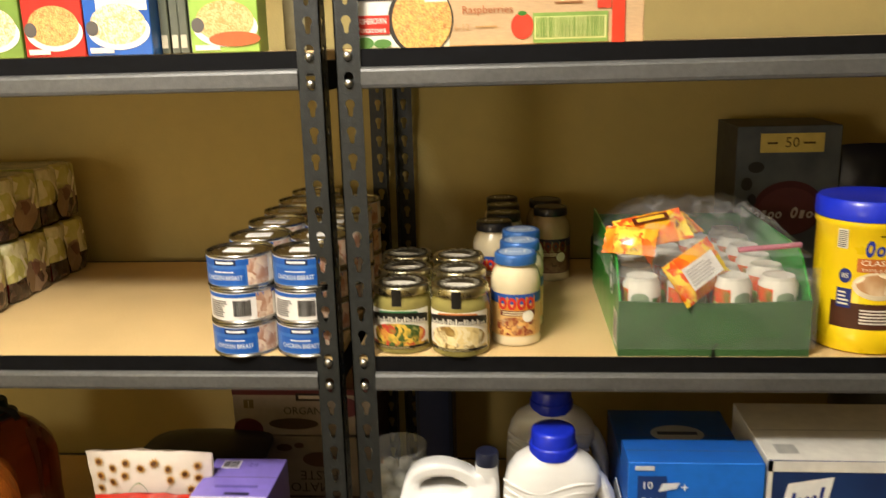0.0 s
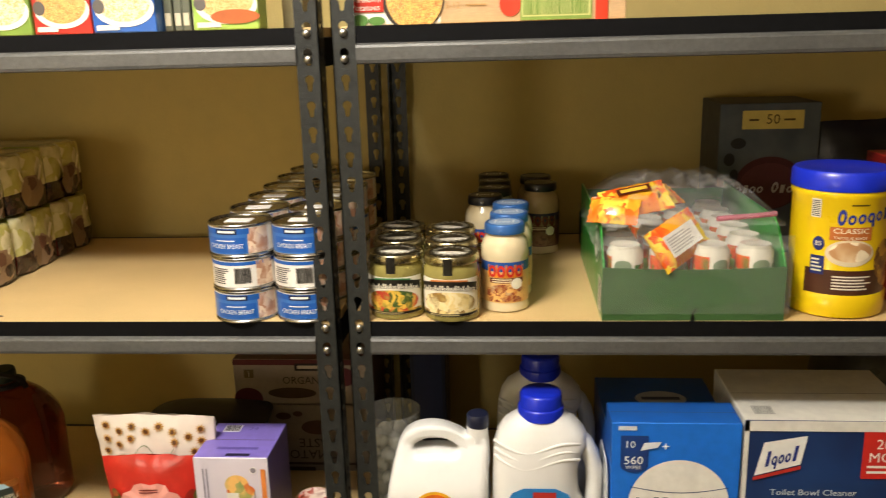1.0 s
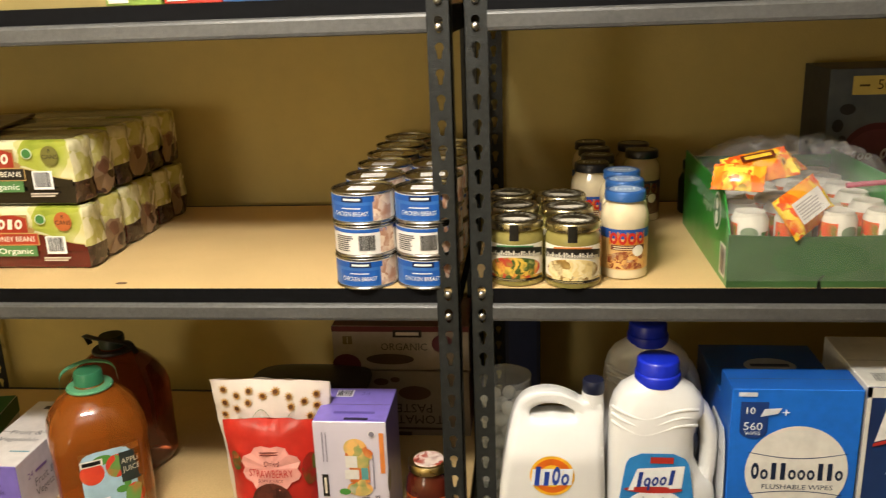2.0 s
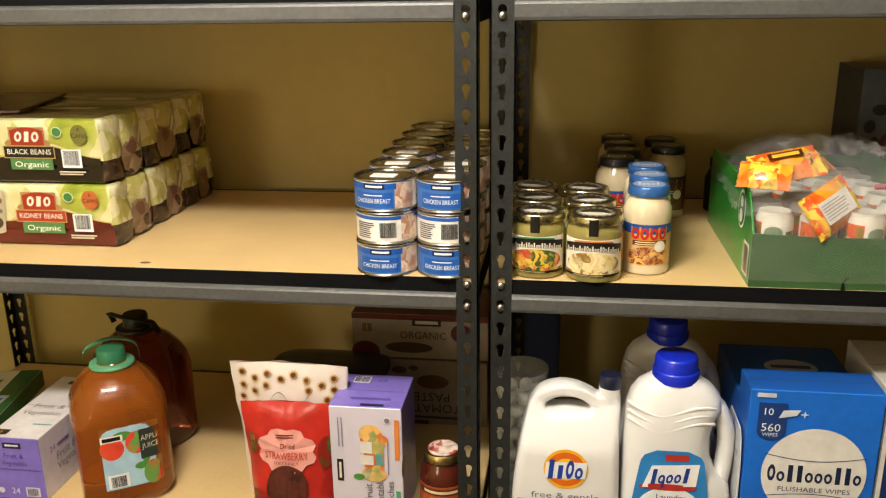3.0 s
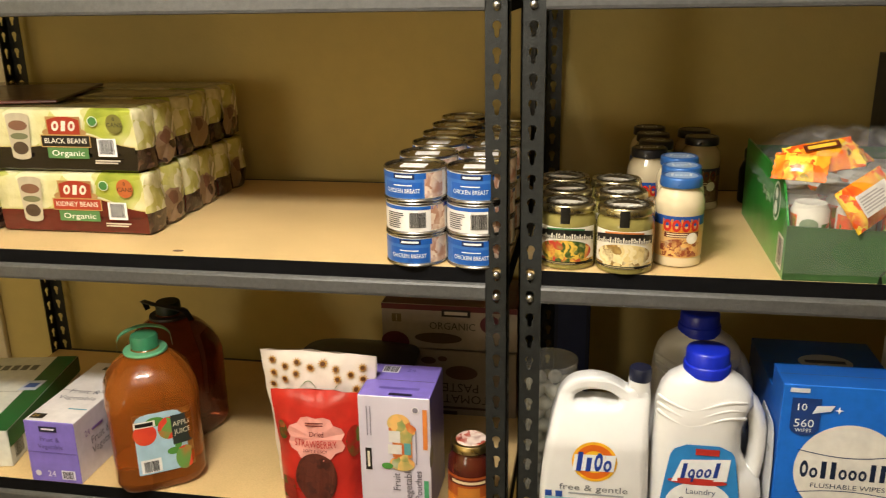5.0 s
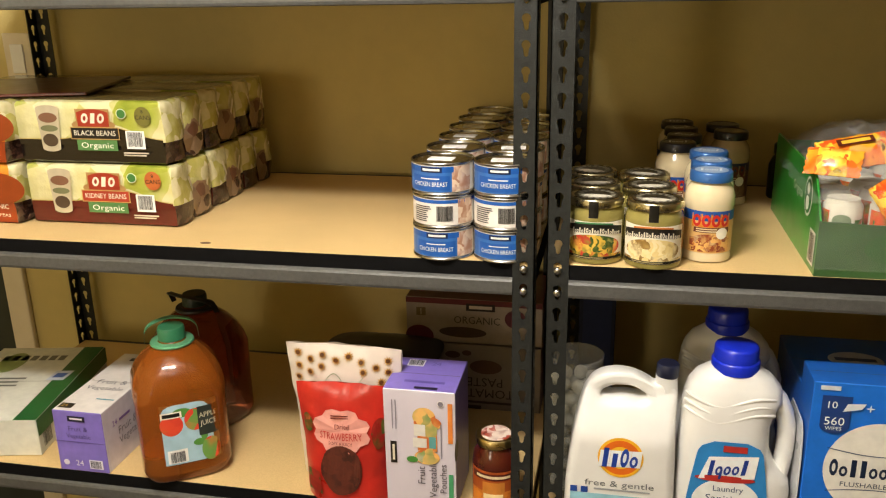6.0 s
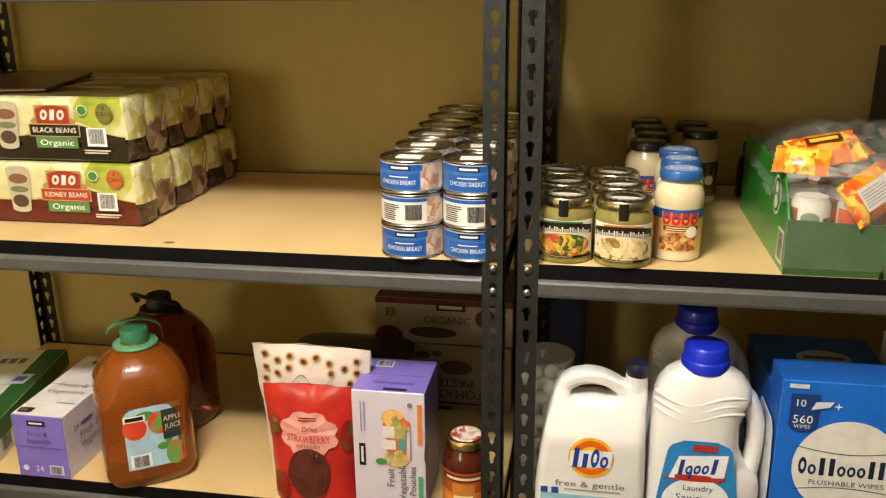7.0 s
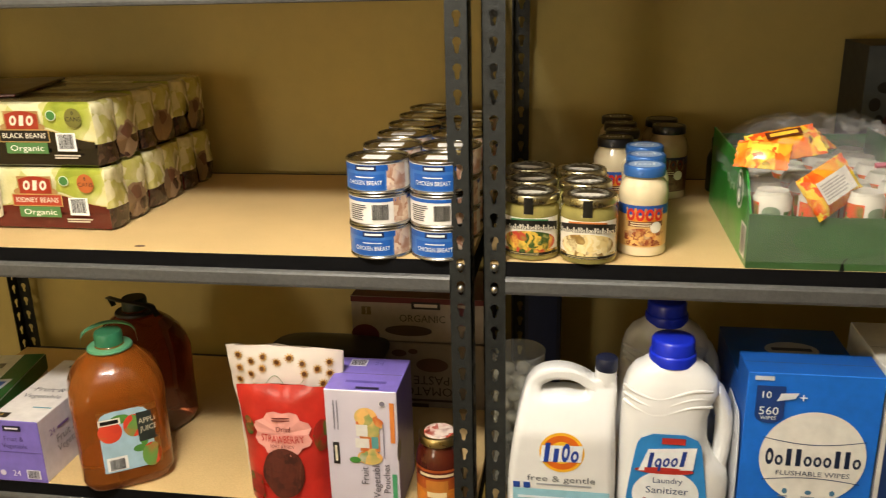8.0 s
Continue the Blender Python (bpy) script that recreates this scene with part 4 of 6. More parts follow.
def juice_can(parent_loc, a):
    t = thing("drink_can", parent_loc, "vegetable juice can with a white, red and green print", "can", "juice cans in the tray", rz=a)
    r = 0.027
    part("can_body", lathe([(r - 0.006, 0), (r, 0.006), (r, 0.096), (r - 0.005, 0.104), (r - 0.005, 0.107), (r - 0.007, 0.106), (0, 0.105)], 28), V8W, t, smooth=True)
    f = round_(r)
    printed(t, f, photo("vegetable_picture", ["b8301f", "3f7a2e", "d8552a", "8fae4a", "e6d8c0"], 55), rect(-0.045, 0.01, -0.010, 0.092, 8) + rect(0.026, 0.01, 0.05, 0.08, 6), 1)
    printed(t, f, ink("7d8f74"), oval(0.008, 0.078, 0.013, 0.010), 2)
    return t


jc = None
for i in range(4):
    for j in range(6):
        m = pose(TX0 + 0.036 + 0.0635 * i, TY0 + 0.034 + 0.0620 * j, Z_MID + 0.003, 0, 0, (i * 47 + j * 31) % 60 - 30)
        if jc is None:
            jc = juice_can((0, 0, 0), 0)
            jc.matrix_basis = m
        else:
            copy_thing(jc, m)


def crumple(w, d, h, seed, nx=26, ny=22, rough=0.25, sag=2.2):
    """A domed, creased sheet with its rim down: x in 0..w, y in 0..d."""
    bm = bmesh.new()
    g = []
    for j in range(ny + 1):
        row = []
        for i in range(nx + 1):
            u, v = i / nx, j / ny
            dome = max(0.0, 1 - abs(2 * u - 1) ** sag * 0.9) * max(0.0, 1 - abs(2 * v - 1) ** sag * 0.9)
            p = Vector((u * w * 28 + seed, v * d * 28, seed * 3.1))
            ridge = 1 - abs(noise.noise(p)) * 2
            z = h * dome * (1 - rough + rough * ridge) + 0.35 * rough * h * noise.noise(p * 2.3)
            row.append(bm.verts.new((u * w + 0.006 * noise.noise(p * 1.3), v * d + 0.006 * noise.noise(p * 1.7), max(0.0005, z))))
        g.append(row)
    for j in range(ny):
        for i in range(nx):
            bm.faces.new((g[j][i], g[j][i + 1], g[j + 1][i + 1], g[j + 1][i]))
    return bm


# torn clear wrap over the cans
wrap = part("clear_wrap", crumple(TW + 0.02, TD * 0.98, 0.030, 3.0, 36, 40, 0.25, 6), WRAP, tr, "torn clear wrap", smooth=True)
wrap.location = (-0.01, 0.008, 0.105)
fw = bmesh.new()
gw = []
for j in range(9):
    gw.append([fw.verts.new((-0.006 + (TW + 0.012) * i / 22, -0.004 - 0.004 * abs(noise.noise(Vector((i * 0.6, j * 0.7, 2)))), 0.012 + 0.118 * j / 8)) for i in range(23)])
for j in range(8):
    for i in range(22):
        fw.faces.new((gw[j][i], gw[j][i + 1], gw[j + 1][i + 1], gw[j + 1][i]))
part("wrap_front", fw, film("thin_wrap", (0.98, 0.98, 0.97), 0.93, 0.12, 0.8, 22), tr, smooth=True)

# bag of sweets on the wrap
SWEET = photo("orange_wrapper_print", ["c8461a", "d86a1e", "e2a52a", "d94e1a", "e8c84a"], 32, 0.22)
SWEETY = photo("yellow_wrapper_print", ["e3b62a", "ecd04a", "d9531c", "e8c63a", "5a2a14"], 60, 0.22)


def sweet_pack(loc, size, rot, seed, mat, mat2, label):
    t = thing("sweet_wrapper", loc, label, "sweets", "wrapped sweets in the bag")
    w, d = size
    bm = bmesh.new()
    nx, ny = 14, 9
    for side in (1, -1):
        g = []
        for j in range(ny + 1):
            row = []
            for i in range(nx + 1):
                u, v = i / nx, j / ny
                b = (math.sin(math.pi * min(1, max(0, (u - 0.1) / 0.8))) * math.sin(math.pi * v)) ** 0.5 * 0.011
                jag = 0.002 * ((i + j) % 2) if i in (0, nx) else 0
                row.append(bm.verts.new(((u - 0.5) * w + jag, (v - 0.5) * d, side * (b + 0.0006) + 0.003 * noise.noise(Vector((u * 7 + seed, v * 7, side))))))
            g.append(row)
        for j in range(ny):
            for i in range(nx):
                q = (g[j][i], g[j][i + 1], g[j + 1][i + 1], g[j + 1][i])
                fc = bm.faces.new(q if side == 1 else q[::-1])
                fc.material_index = 1 if (i < 3 or i > nx - 4) else 0
    part("wrapper", bm, [mat, mat2], t, smooth=True)
    f = flat((0, 0, 0.0135), (1, 0, 0), (0, 1, 0))
    t.matrix_basis = pose(*loc, *rot)
    return t, f


SZ = Z_MID + 0.168
t, f = sweet_pack((TX0 + 0.055, TY0 + 0.075, SZ), (0.105, 0.058), (38, -8, 14), 1.0, SWEET, SWEETY, "orange and yellow sweet wrapper")
printed(t, f, ink("5a2410"), rect(-0.028, 0.004, 0.026, 0.016, 3), 2)
printed(t, f, ink("e8b93a"), rect(-0.022, 0.007, 0.020, 0.013, 3), 3)
t, f = sweet_pack((TX0 + 0.020, TY0 + 0.055, SZ - 0.012), (0.075, 0.045), (48, 0, -20), 4.0, SWEETY, SWEET, "yellow and orange sweet wrapper")
t, f = sweet_pack((TX0 + 0.112, TY0 + 0.030, SZ - 0.052), (0.105, 0.066), (58, -16, -48 + 90), 2.0, SWEET, SWEETY, "orange sweet wrapper with a white ingredients panel")
printed(t, f, ink("e6e2da"), rect(-0.036, -0.018, 0.032, 0.016, 4), 2)
printed(t, f, ink("b0aca6"), lines(-0.032, -0.014, 0.026, 0.012, 6, 3), 3)
t, f = sweet_pack((TX0 + 0.092, TY0 + 0.10, SZ + 0.004), (0.085, 0.05), (30, 5, 40), 6.0, SWEETY, SWEET, "yellow and orange sweet wrapper")
zb = thing("zip_bag", (TX0 + 0.0, TY0 + 0.015, Z_MID + 0.138), "clear plastic zip bag with a pink seal, crumpled", "bag")
part("bag_film", crumple(0.265, 0.30, 0.058, 9.0, 44, 40, 0.28, 4), CLEARPL, zb, smooth=True)
part("pink_zip", tube([(0.165 + 0.012 * i, 0.004 + 0.001 * math.sin(i), 0.012 + 0.001 * i) for i in range(8)], 0.004, 8), film("pink_seal", (0.85, 0.42, 0.5), 0.6, 0.2, 0.2), zb, "pink zip seal")


# ---- chocolate powder tub ----
YEL = material("yellow_tub_plastic", srgb("e3c012"), 0.3, 0, 0.04, 20, 0.02, 60, coat=0.3)
nt_ = thing("powder_tub", (0.5020, 1.2260, Z_MID), "round yellow drink powder tub with a blue lid", "tub")
r = 0.0705
part("tub_body", lathe([(r - 0.006, 0), (r - 0.001, 0.003), (r, 0.010), (r, 0.034), (r - 0.0025, 0.037), (r - 0.0025, 0.176), (r, 0.180), (r - 0.001, 0.190), (r - 0.006, 0.196)], 48), YEL, nt_, smooth=True)
part("screw_lid", lathe([(r - 0.004, 0.188), (r + 0.0005, 0.189), (r + 0.0012, 0.193), (r + 0.0005, 0.212), (r - 0.003, 0.2165), (r - 0.01, 0.2175), (r - 0.014, 0.216), (0, 0.216)], 60), CAPBLUE, nt_, "blue screw lid", smooth=True)
f = round_(r - 0.0025)
printed(nt_, f, ink("4a2a1c"), rect(-0.068, 0.036, 0.07, 0.074, 18), 1)
printed(nt_, f, ink("d9c9a8"), oval(-0.006, 0.100, 0.034, 0.020, 16) , 2)
printed(nt_, f, photo("milk_swirl", ["e9d6ae", "b9895a", "f0e2c4", "8a5a34"], 40), oval(-0.005, 0.102, 0.030, 0.015, 16), 3)
printed(nt_, f, photo("chocolate_pieces", ["7a4a1c", "c89a3a", "5a2f14", "e0b84a"], 50), oval(0.050, 0.088, 0.020, 0.030, 12) + oval(0.06, 0.06, 0.018, 0.014, 10), 3)
printed(nt_, f, ink("1e2f86"), mark("CssdsiT", 0.020, 0.157, 0.024, 0.094, 0.05, 0.11), 2, "wordmark")
printed(nt_, f, ink("b5642a"), rect(-0.036, 0.119, 0.022, 0.1385, 8), 2)
printed(nt_, f, ink("f2e8cc"), words("CLASSIC", -0.007, 0.1325, 0.0075, 0.048) + words("TASTE IS BACK", -0.007, 0.1225, 0.0036, 0.046), 3, "lettering")
printed(nt_, f, ink("1f2b6a"), oval(-0.050, 0.112, 0.0085, 0.0105, 10) + rect(-0.060, 0.066, -0.040, 0.094, 5), 2)
printed(nt_, f, ink("e8e0c0"), words("85", -0.050, 0.112, 0.007) + lines(-0.058, 0.069, -0.043, 0.091, 4, 2), 3, "lettering")
printed(nt_, f, ink("ebe4d2"), lines(-0.028, 0.044, 0.034, 0.067, 5, 7), 3)
printed(nt_, f, ink("4a3a10"), lines(-0.010, 0.168, 0.022, 0.173, 1, 3), 2)
printed(nt_, f, ink("ddd6c0"), rect(-0.064, 0.150, -0.050, 0.178, 4), 2)
printed(nt_, f, ink("222222"), [q for i in range(9) for q in rect(-0.063, 0.152 + 0.0027 * i, -0.051, 0.1533 + 0.0027 * i, 3)], 3)

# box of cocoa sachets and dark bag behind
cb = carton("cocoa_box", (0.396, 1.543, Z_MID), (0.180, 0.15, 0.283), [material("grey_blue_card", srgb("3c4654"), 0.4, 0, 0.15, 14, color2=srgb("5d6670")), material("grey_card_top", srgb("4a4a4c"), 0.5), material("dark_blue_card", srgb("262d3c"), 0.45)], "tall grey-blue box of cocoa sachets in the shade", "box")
front(cb, ink("cdbb6a"), rect(0.040, 0.236, 0.150, 0.270), 1)
front(cb, ink("4a3a12"), words("50", 0.095, 0.253, 0.018) + lines(0.052, 0.249, 0.076, 0.257, 1, 1) + lines(0.114, 0.249, 0.142, 0.257, 1, 1), 2, "lettering")
front(cb, ink("4c262e"), oval(0.095, 0.135, 0.062, 0.050, 20), 1)
front(cb, ink("5e343a"), oval(0.095, 0.130, 0.054, 0.043, 20), 2)
front(cb, ink("c9c6c8"), mark("Csiss", 0.054, 0.127, 0.021, 0.066, 0.2) + mark("Ciss", 0.128, 0.127, 0.021, 0.056, 0.2), 3, "wordmark")
front(cb, ink("23262e"), oval(0.035, 0.21, 0.014, 0.010) + oval(0.02, 0.18, 0.010, 0.012) + oval(0.03, 0.15, 0.008, 0.012), 1)


def soft_bag(name, loc, size, mats, label, category, seed, split=0.5, flat_top=0.15, taper=0.86):
    """A filled pouch: two bulging walls that meet in a flat top seam; origin at its bottom centre."""
    w, d, h = size
    t = thing(name, loc, label, category)
    bm = bmesh.new()
    nx, nz = 18, 20
    for side in (-1, 1):
        g = []
        for j in range(nz + 1):
            row = []
            v = j / nz
            for i in range(nx + 1):
                u = i / nx
                full = (1 - (abs(2 * u - 1)) ** 3) * min(1.0, (1 - v) / (1 - flat_top)) ** 0.6 if v < 1 else 0
                p = Vector((u * 4 + seed, v * 5, side * 2.0))
                y = side * (0.0012 + d / 2 * full * (1 + 0.15 * noise.noise(p * 1.5)))
                edge = taper + (1 - taper) * v - 0.03 * math.sin(math.pi * v) ** 2
                row.append(bm.verts.new(((u - 0.5) * w * edge + 0.004 * noise.noise(p), y + 0.004 * noise.noise(p * 2) * v, v * h + (0.004 * noise.noise(p * 1.2) - 0.006 * (2 * u - 1) ** 2 * 0.6 if j == nz else 0))))
            g.append(row)
        for j in range(nz):
            for i in range(nx):
                q = (g[j][i], g[j][i + 1], g[j + 1][i + 1], g[j + 1][i])
                fc = bm.faces.new(q if side < 0 else q[::-1])
                fc.material_index = 0 if j / nz < split else len(mats) - 1
    bmesh.ops.remove_doubles(bm, verts=bm.verts[:], dist=0.0003)
    part("pouch", bm, mats, t, smooth=True)

    def surf(a, b, l):
        u, v = a / w + 0.5, b / h
        full = (1 - (abs(2 * u - 1)) ** 3) * max(0, min(1.0, (1 - v) / (1 - flat_top))) ** 0.6
        p = Vector((u * 4 + seed, v * 5, -2.0))
        y = -(0.0012 + d / 2 * full * (1 + 0.15 * noise.noise(p * 1.5)))
        edge = taper + (1 - taper) * v - 0.03 * math.sin(math.pi * v) ** 2
        return Vector((a * edge + 0.004 * noise.noise(p), y + 0.004 * noise.noise(p * 2) * v - 0.0030 - l, b))
    return t, surf


soft_bag("snack_bag", (0.668, 1.560, Z_MID), (0.20, 0.10, 0.248), [material("magenta_bag_film", srgb("5c1238"), 0.35, coat=0.3), material("navy_bag_film", srgb("141726"), 0.4)], "navy and magenta snack bag in the shade", "bag", 2.0, 0.55)
rb = carton("red_box", (0.584, 1.250, Z_MID), (0.12, 0.10, 0.222), [ink("8a1c18"), ink("94241c"), ink("7a1814")], "red cardboard box beside the yellow tub", "box")


# ---- boxes on the upper shelf ----
NOODLE = photo("noodle_picture", ["c98f4a", "dcb06a", "b9743a", "e2c488"], 300)
PASTA = photo("pasta_picture", ["c99a52", "dcbc84", "b98a4a", "b4a868"], 280)
CREAMY = photo("potato_picture", ["d8c8a4", "e4d8bc", "c0a068", "d4bf92"], 240)


def dinner_box(x, w, color, picture, label, strip, h=0.19, y=1.166, d=0.045):
    t = carton("dinner_box", (x, y, Z_TOP), (w, d, h), [color, color, color], label, "box", "boxed dinners on the upper shelf")
    front(t, ink("eae3d2"), oval(w * 0.52, 0.034, w * 0.47, 0.026, 18), 1)
    front(t, picture, oval(w * 0.52, 0.042, w * 0.42, 0.027, 18), 2)
    front(t, ink("d8cfc0"), rect(0.006, 0.004, w * 0.42, 0.011), 2)
    front(t, ink("55504c"), oval(0.012, 0.037, 0.009, 0.010), 3)
    return t


dinner_box(-0.7691, 0.087, ink("6f8a3a"), CREAMY, "green boxed pasta dinner standing on the upper shelf", 0)
d1 = dinner_box(-0.6788, 0.0875, ink("a8261c"), NOODLE, "red boxed beef noodle dinner standing on the upper shelf", 0)
front(d1, ink("f0e6d6"), words("BEEF", 0.043, 0.082, 0.008), 3, "lettering")
d2 = dinner_box(-0.5900, 0.0945, ink("1f56a8"), CREAMY, "blue boxed cheddar pasta dinner standing on the upper shelf", 0)
front(d2, ink("e9dcc0"), rect(0.02, 0.06, 0.092, 0.15), 1)
front(d2, ink("1d3f7a"), words("WHITE CHEDDAR", 0.056, 0.083, 0.005, 0.055), 3, "lettering")
GREYB = [ink("55584a"), ink("55584a"), ink("3e4038")]
gb = carton("dinner_box", (-0.4953, 1.195, Z_TOP), (0.0125, 0.09, 0.17), GREYB, "grey-green boxed dinner seen edge on", "box", "boxed dinners edge on")
front(gb, ink("b4ad98"), rect(0.002, 0.008, 0.0105, 0.026), 1)
for i in range(1, 4):
    copy_thing(gb, pose(-0.4953 + 0.0138 * i, 1.195 + 0.003 * (i % 2), Z_TOP))
dm = dinner_box(-0.4416, 0.096, ink("8fae4a"), PASTA, "pale green boxed pasta dinner standing on the upper shelf", 0, 0.19, 1.168)
front(dm, ink("a9582a"), oval(0.062, 0.018, 0.036, 0.010), 3)
sb = carton("dinner_box", (-0.346, 1.30, Z_TOP), (0.018, 0.10, 0.18), [ink("a39a78"), ink("a39a78"), ink("8c8466")], "tan boxed dinner seen edge on", "box", "boxed dinners edge on")
copy_thing(sb, pose(-0.331, 1.30, Z_TOP))

hb = carton("potato_carton", (-0.2165, 1.168, Z_TOP), (0.131, 0.075, 0.16), [ink("d9d8cc"), ink("d9d8cc"), ink("c9c8bc")], "white carton of hash brown potatoes", "box")
front(hb, photo("hash_brown_picture", ["cf9a44", "dcb868", "a9703a", "e4cc90"], 320), oval(0.094, 0.036, 0.040, 0.044, 18), 2)
front(hb, ink("2e2c2a"), oval(0.092, 0.036, 0.044, 0.047, 18), 1)
front(hb, ink("b52a1c"), rect(0.002, 0.018, 0.050, 0.043, 2), 3)
front(hb, ink("f2ece0"), words("HASHBROWN", 0.025, 0.035, 0.008, 0.042) + words("Potatoes", 0.025, 0.024, 0.008, 0.040), 4, "lettering")
front(hb, ink("4f7a3a"), oval(0.016, 0.007, 0.012, 0.008) + oval(0.04, 0.006, 0.012, 0.006), 3)
front(hb, ink("23262e"), rect(0.004, 0.062, 0.055, 0.078), 2)
front(hb, ink("eae4cc"), rect(0.098, 0.058, 0.128, 0.10), 4)
front(hb, ink("3a2f10"), rect(0.106, 0.072, 0.120, 0.092), 5)
rc = carton("fruit_carton", (-0.0872, 1.168, Z_TOP), (0.257, 0.16, 0.15), [BROWNCARD, BROWNCARD, BROWNCARD], "brown cardboard carton of raspberries with a red end", "box")
front(rc, ink("a8613a"), words("Raspberries", 0.052, 0.046, 0.010), 2, "lettering")
front(rc, ink("b9905a"), words("6-12", 0.018, 0.024, 0.008) + lines(0.036, 0.022, 0.075, 0.027, 1, 1), 2, "lettering")
front(rc, ink("c8402c"), oval(0.098, 0.024, 0.015, 0.017) + rect(0.196, 0.044, 0.214, 0.054), 2)
front(rc, ink("3f7a2e"), oval(0.098, 0.040, 0.006, 0.003), 3)
front(rc, ink("7d9a4a"), rect(0.112, 0.0015, 0.210, 0.040), 2)
front(rc, ink("c9c884"), rect(0.114, 0.006, 0.208, 0.035), 3)
front(rc, ink("6a8a3a"), bars(0.116, 0.008, 0.206, 0.034, 5, 40), 4)
front(rc, ink("c43a24"), rect(0.215, 0.0, 0.232, 0.15), 3)
front(rc, ink("8a5a34"), rect(0.132, 0.060, 0.133, 0.15) + lines(0.14, 0.05, 0.19, 0.055, 1, 1) + rect(0.03, 0.066, 0.10, 0.08), 2)


# ---- lower shelf, pantry side ----
LILAC = ink("7f6fc4")
pb = carton("pouch_carton", (-1.152, 1.152, Z_LOW), (0.102, 0.250, 0.126), [LILAC, ink("dcd8d4"), ink("cfcbd2")], "lilac and white carton of fruit pouches lying flat", "box")
front(pb, ink("5c4c92"), rect(0, 0.062, 0.102, 0.0635), 1, "flap_seam")
front(pb, ink("23203a"), rect(0.032, 0.106, 0.068, 0.117), 1)
front(pb, ink("e6e2ea"), rect(0.037, 0.110, 0.063, 0.1135), 2)
front(pb, ink("e2deea"), rect(0.064, 0.008, 0.092, 0.027), 1)
front(pb, ink("242424"), bars(0.067, 0.010, 0.089, 0.025, 6, 14), 2)
front(pb, ink("e9e4f0"), words("24", 0.044, 0.018, 0.012), 2, "lettering")
front(pb, ink("5a4a8a"), words("Fruit &", 0.05, 0.090, 0.010) + words("Vegetable", 0.05, 0.075, 0.009), 1, "lettering")
front(pb, ink("d8d4de"), oval(0.016, 0.018, 0.006, 0.006), 1)
tp = flat((0, 0, 0.1265), (1, 0, 0), (0, 1, 0))
printed(pb, tp, ink("2a2622"), rect(0.03, 0.215, 0.07, 0.229) + rect(0.006, 0.010, 0.034, 0.028), 1)
printed(pb, tp, ink("c8a24a"), words("24", 0.016, 0.019, 0.009), 2, "lettering")
printed(pb, tp, ink("6a6a72"), words("Fruit &", 0.052, 0.12, 0.016) + words("Vegetable", 0.052, 0.094, 0.014), 1, "lettering")
printed(pb, tp, ink("c8542a"), oval(0.082, 0.19, 0.014, 0.02), 1)
printed(pb, tp, ink("5a9aa8"), rect(0.06, 0.05, 0.098, 0.054), 1)
rs = flat((0.1035, 0, 0), (0, 1, 0), (0, 0, 1))
printed(pb, rs, ink("7a5a9a"), words("24", 0.035, 0.088, 0.012) + lines(0.05, 0.082, 0.10, 0.094, 1, 1), 1, "lettering")
printed(pb, rs, ink("6a6a72"), words("Fruit &", 0.075, 0.066, 0.016) + words("Vegetable", 0.085, 0.046, 0.015), 1, "lettering")

GREENC = ink("1d5a2a")
gbx = carton("broccoli_carton", (-1.450, 1.142, Z_LOW), (0.235, 0.34, 0.078), [ink("cfd0c4"), ink("d8d8cc"), ink("c6c6ba")], "white carton with a dark green band, lying flat", "box", rz=11.0)
gt = flat((0, 0, 0.0785), (1, 0, 0), (0, 1, 0))
printed(gbx, gt, GREENC, rect(0.190, 0.0, 0.235, 0.34), 1)
printed(gbx, gt, ink("c4ccd8"), [[(0.176, 0.17), (0.214, 0.17), (0.22, 0.215), (0.182, 0.215)]], 2)
printed(gbx, gt, ink("3a5a9a"), [[(0.184, 0.182), (0.208, 0.182), (0.212, 0.203), (0.188, 0.203)]], 3)
printed(gbx, gt, ink("8a9a5a"), oval(0.06, 0.26, 0.03, 0.05), 1)
printed(gbx, gt, ink("6a6a60"), [q for i in range(7) for q in rect(0.03 + 0.021 * i, 0.27, 0.045 + 0.021 * i, 0.295)] + lines(0.04, 0.14, 0.15, 0.19, 3, 4), 1)
gr = flat((0.2362, 0, 0), (0, 1, 0), (0, 0, 1))
printed(gbx, gr, GREENC, rect(0.0, 0.042, 0.34, 0.078), 1)
printed(gbx, gr, ink("3a3a34"), bars(0.015, 0.012, 0.05, 0.045, 2, 14) + lines(0.12, 0.02, 0.22, 0.05, 3, 3), 1)


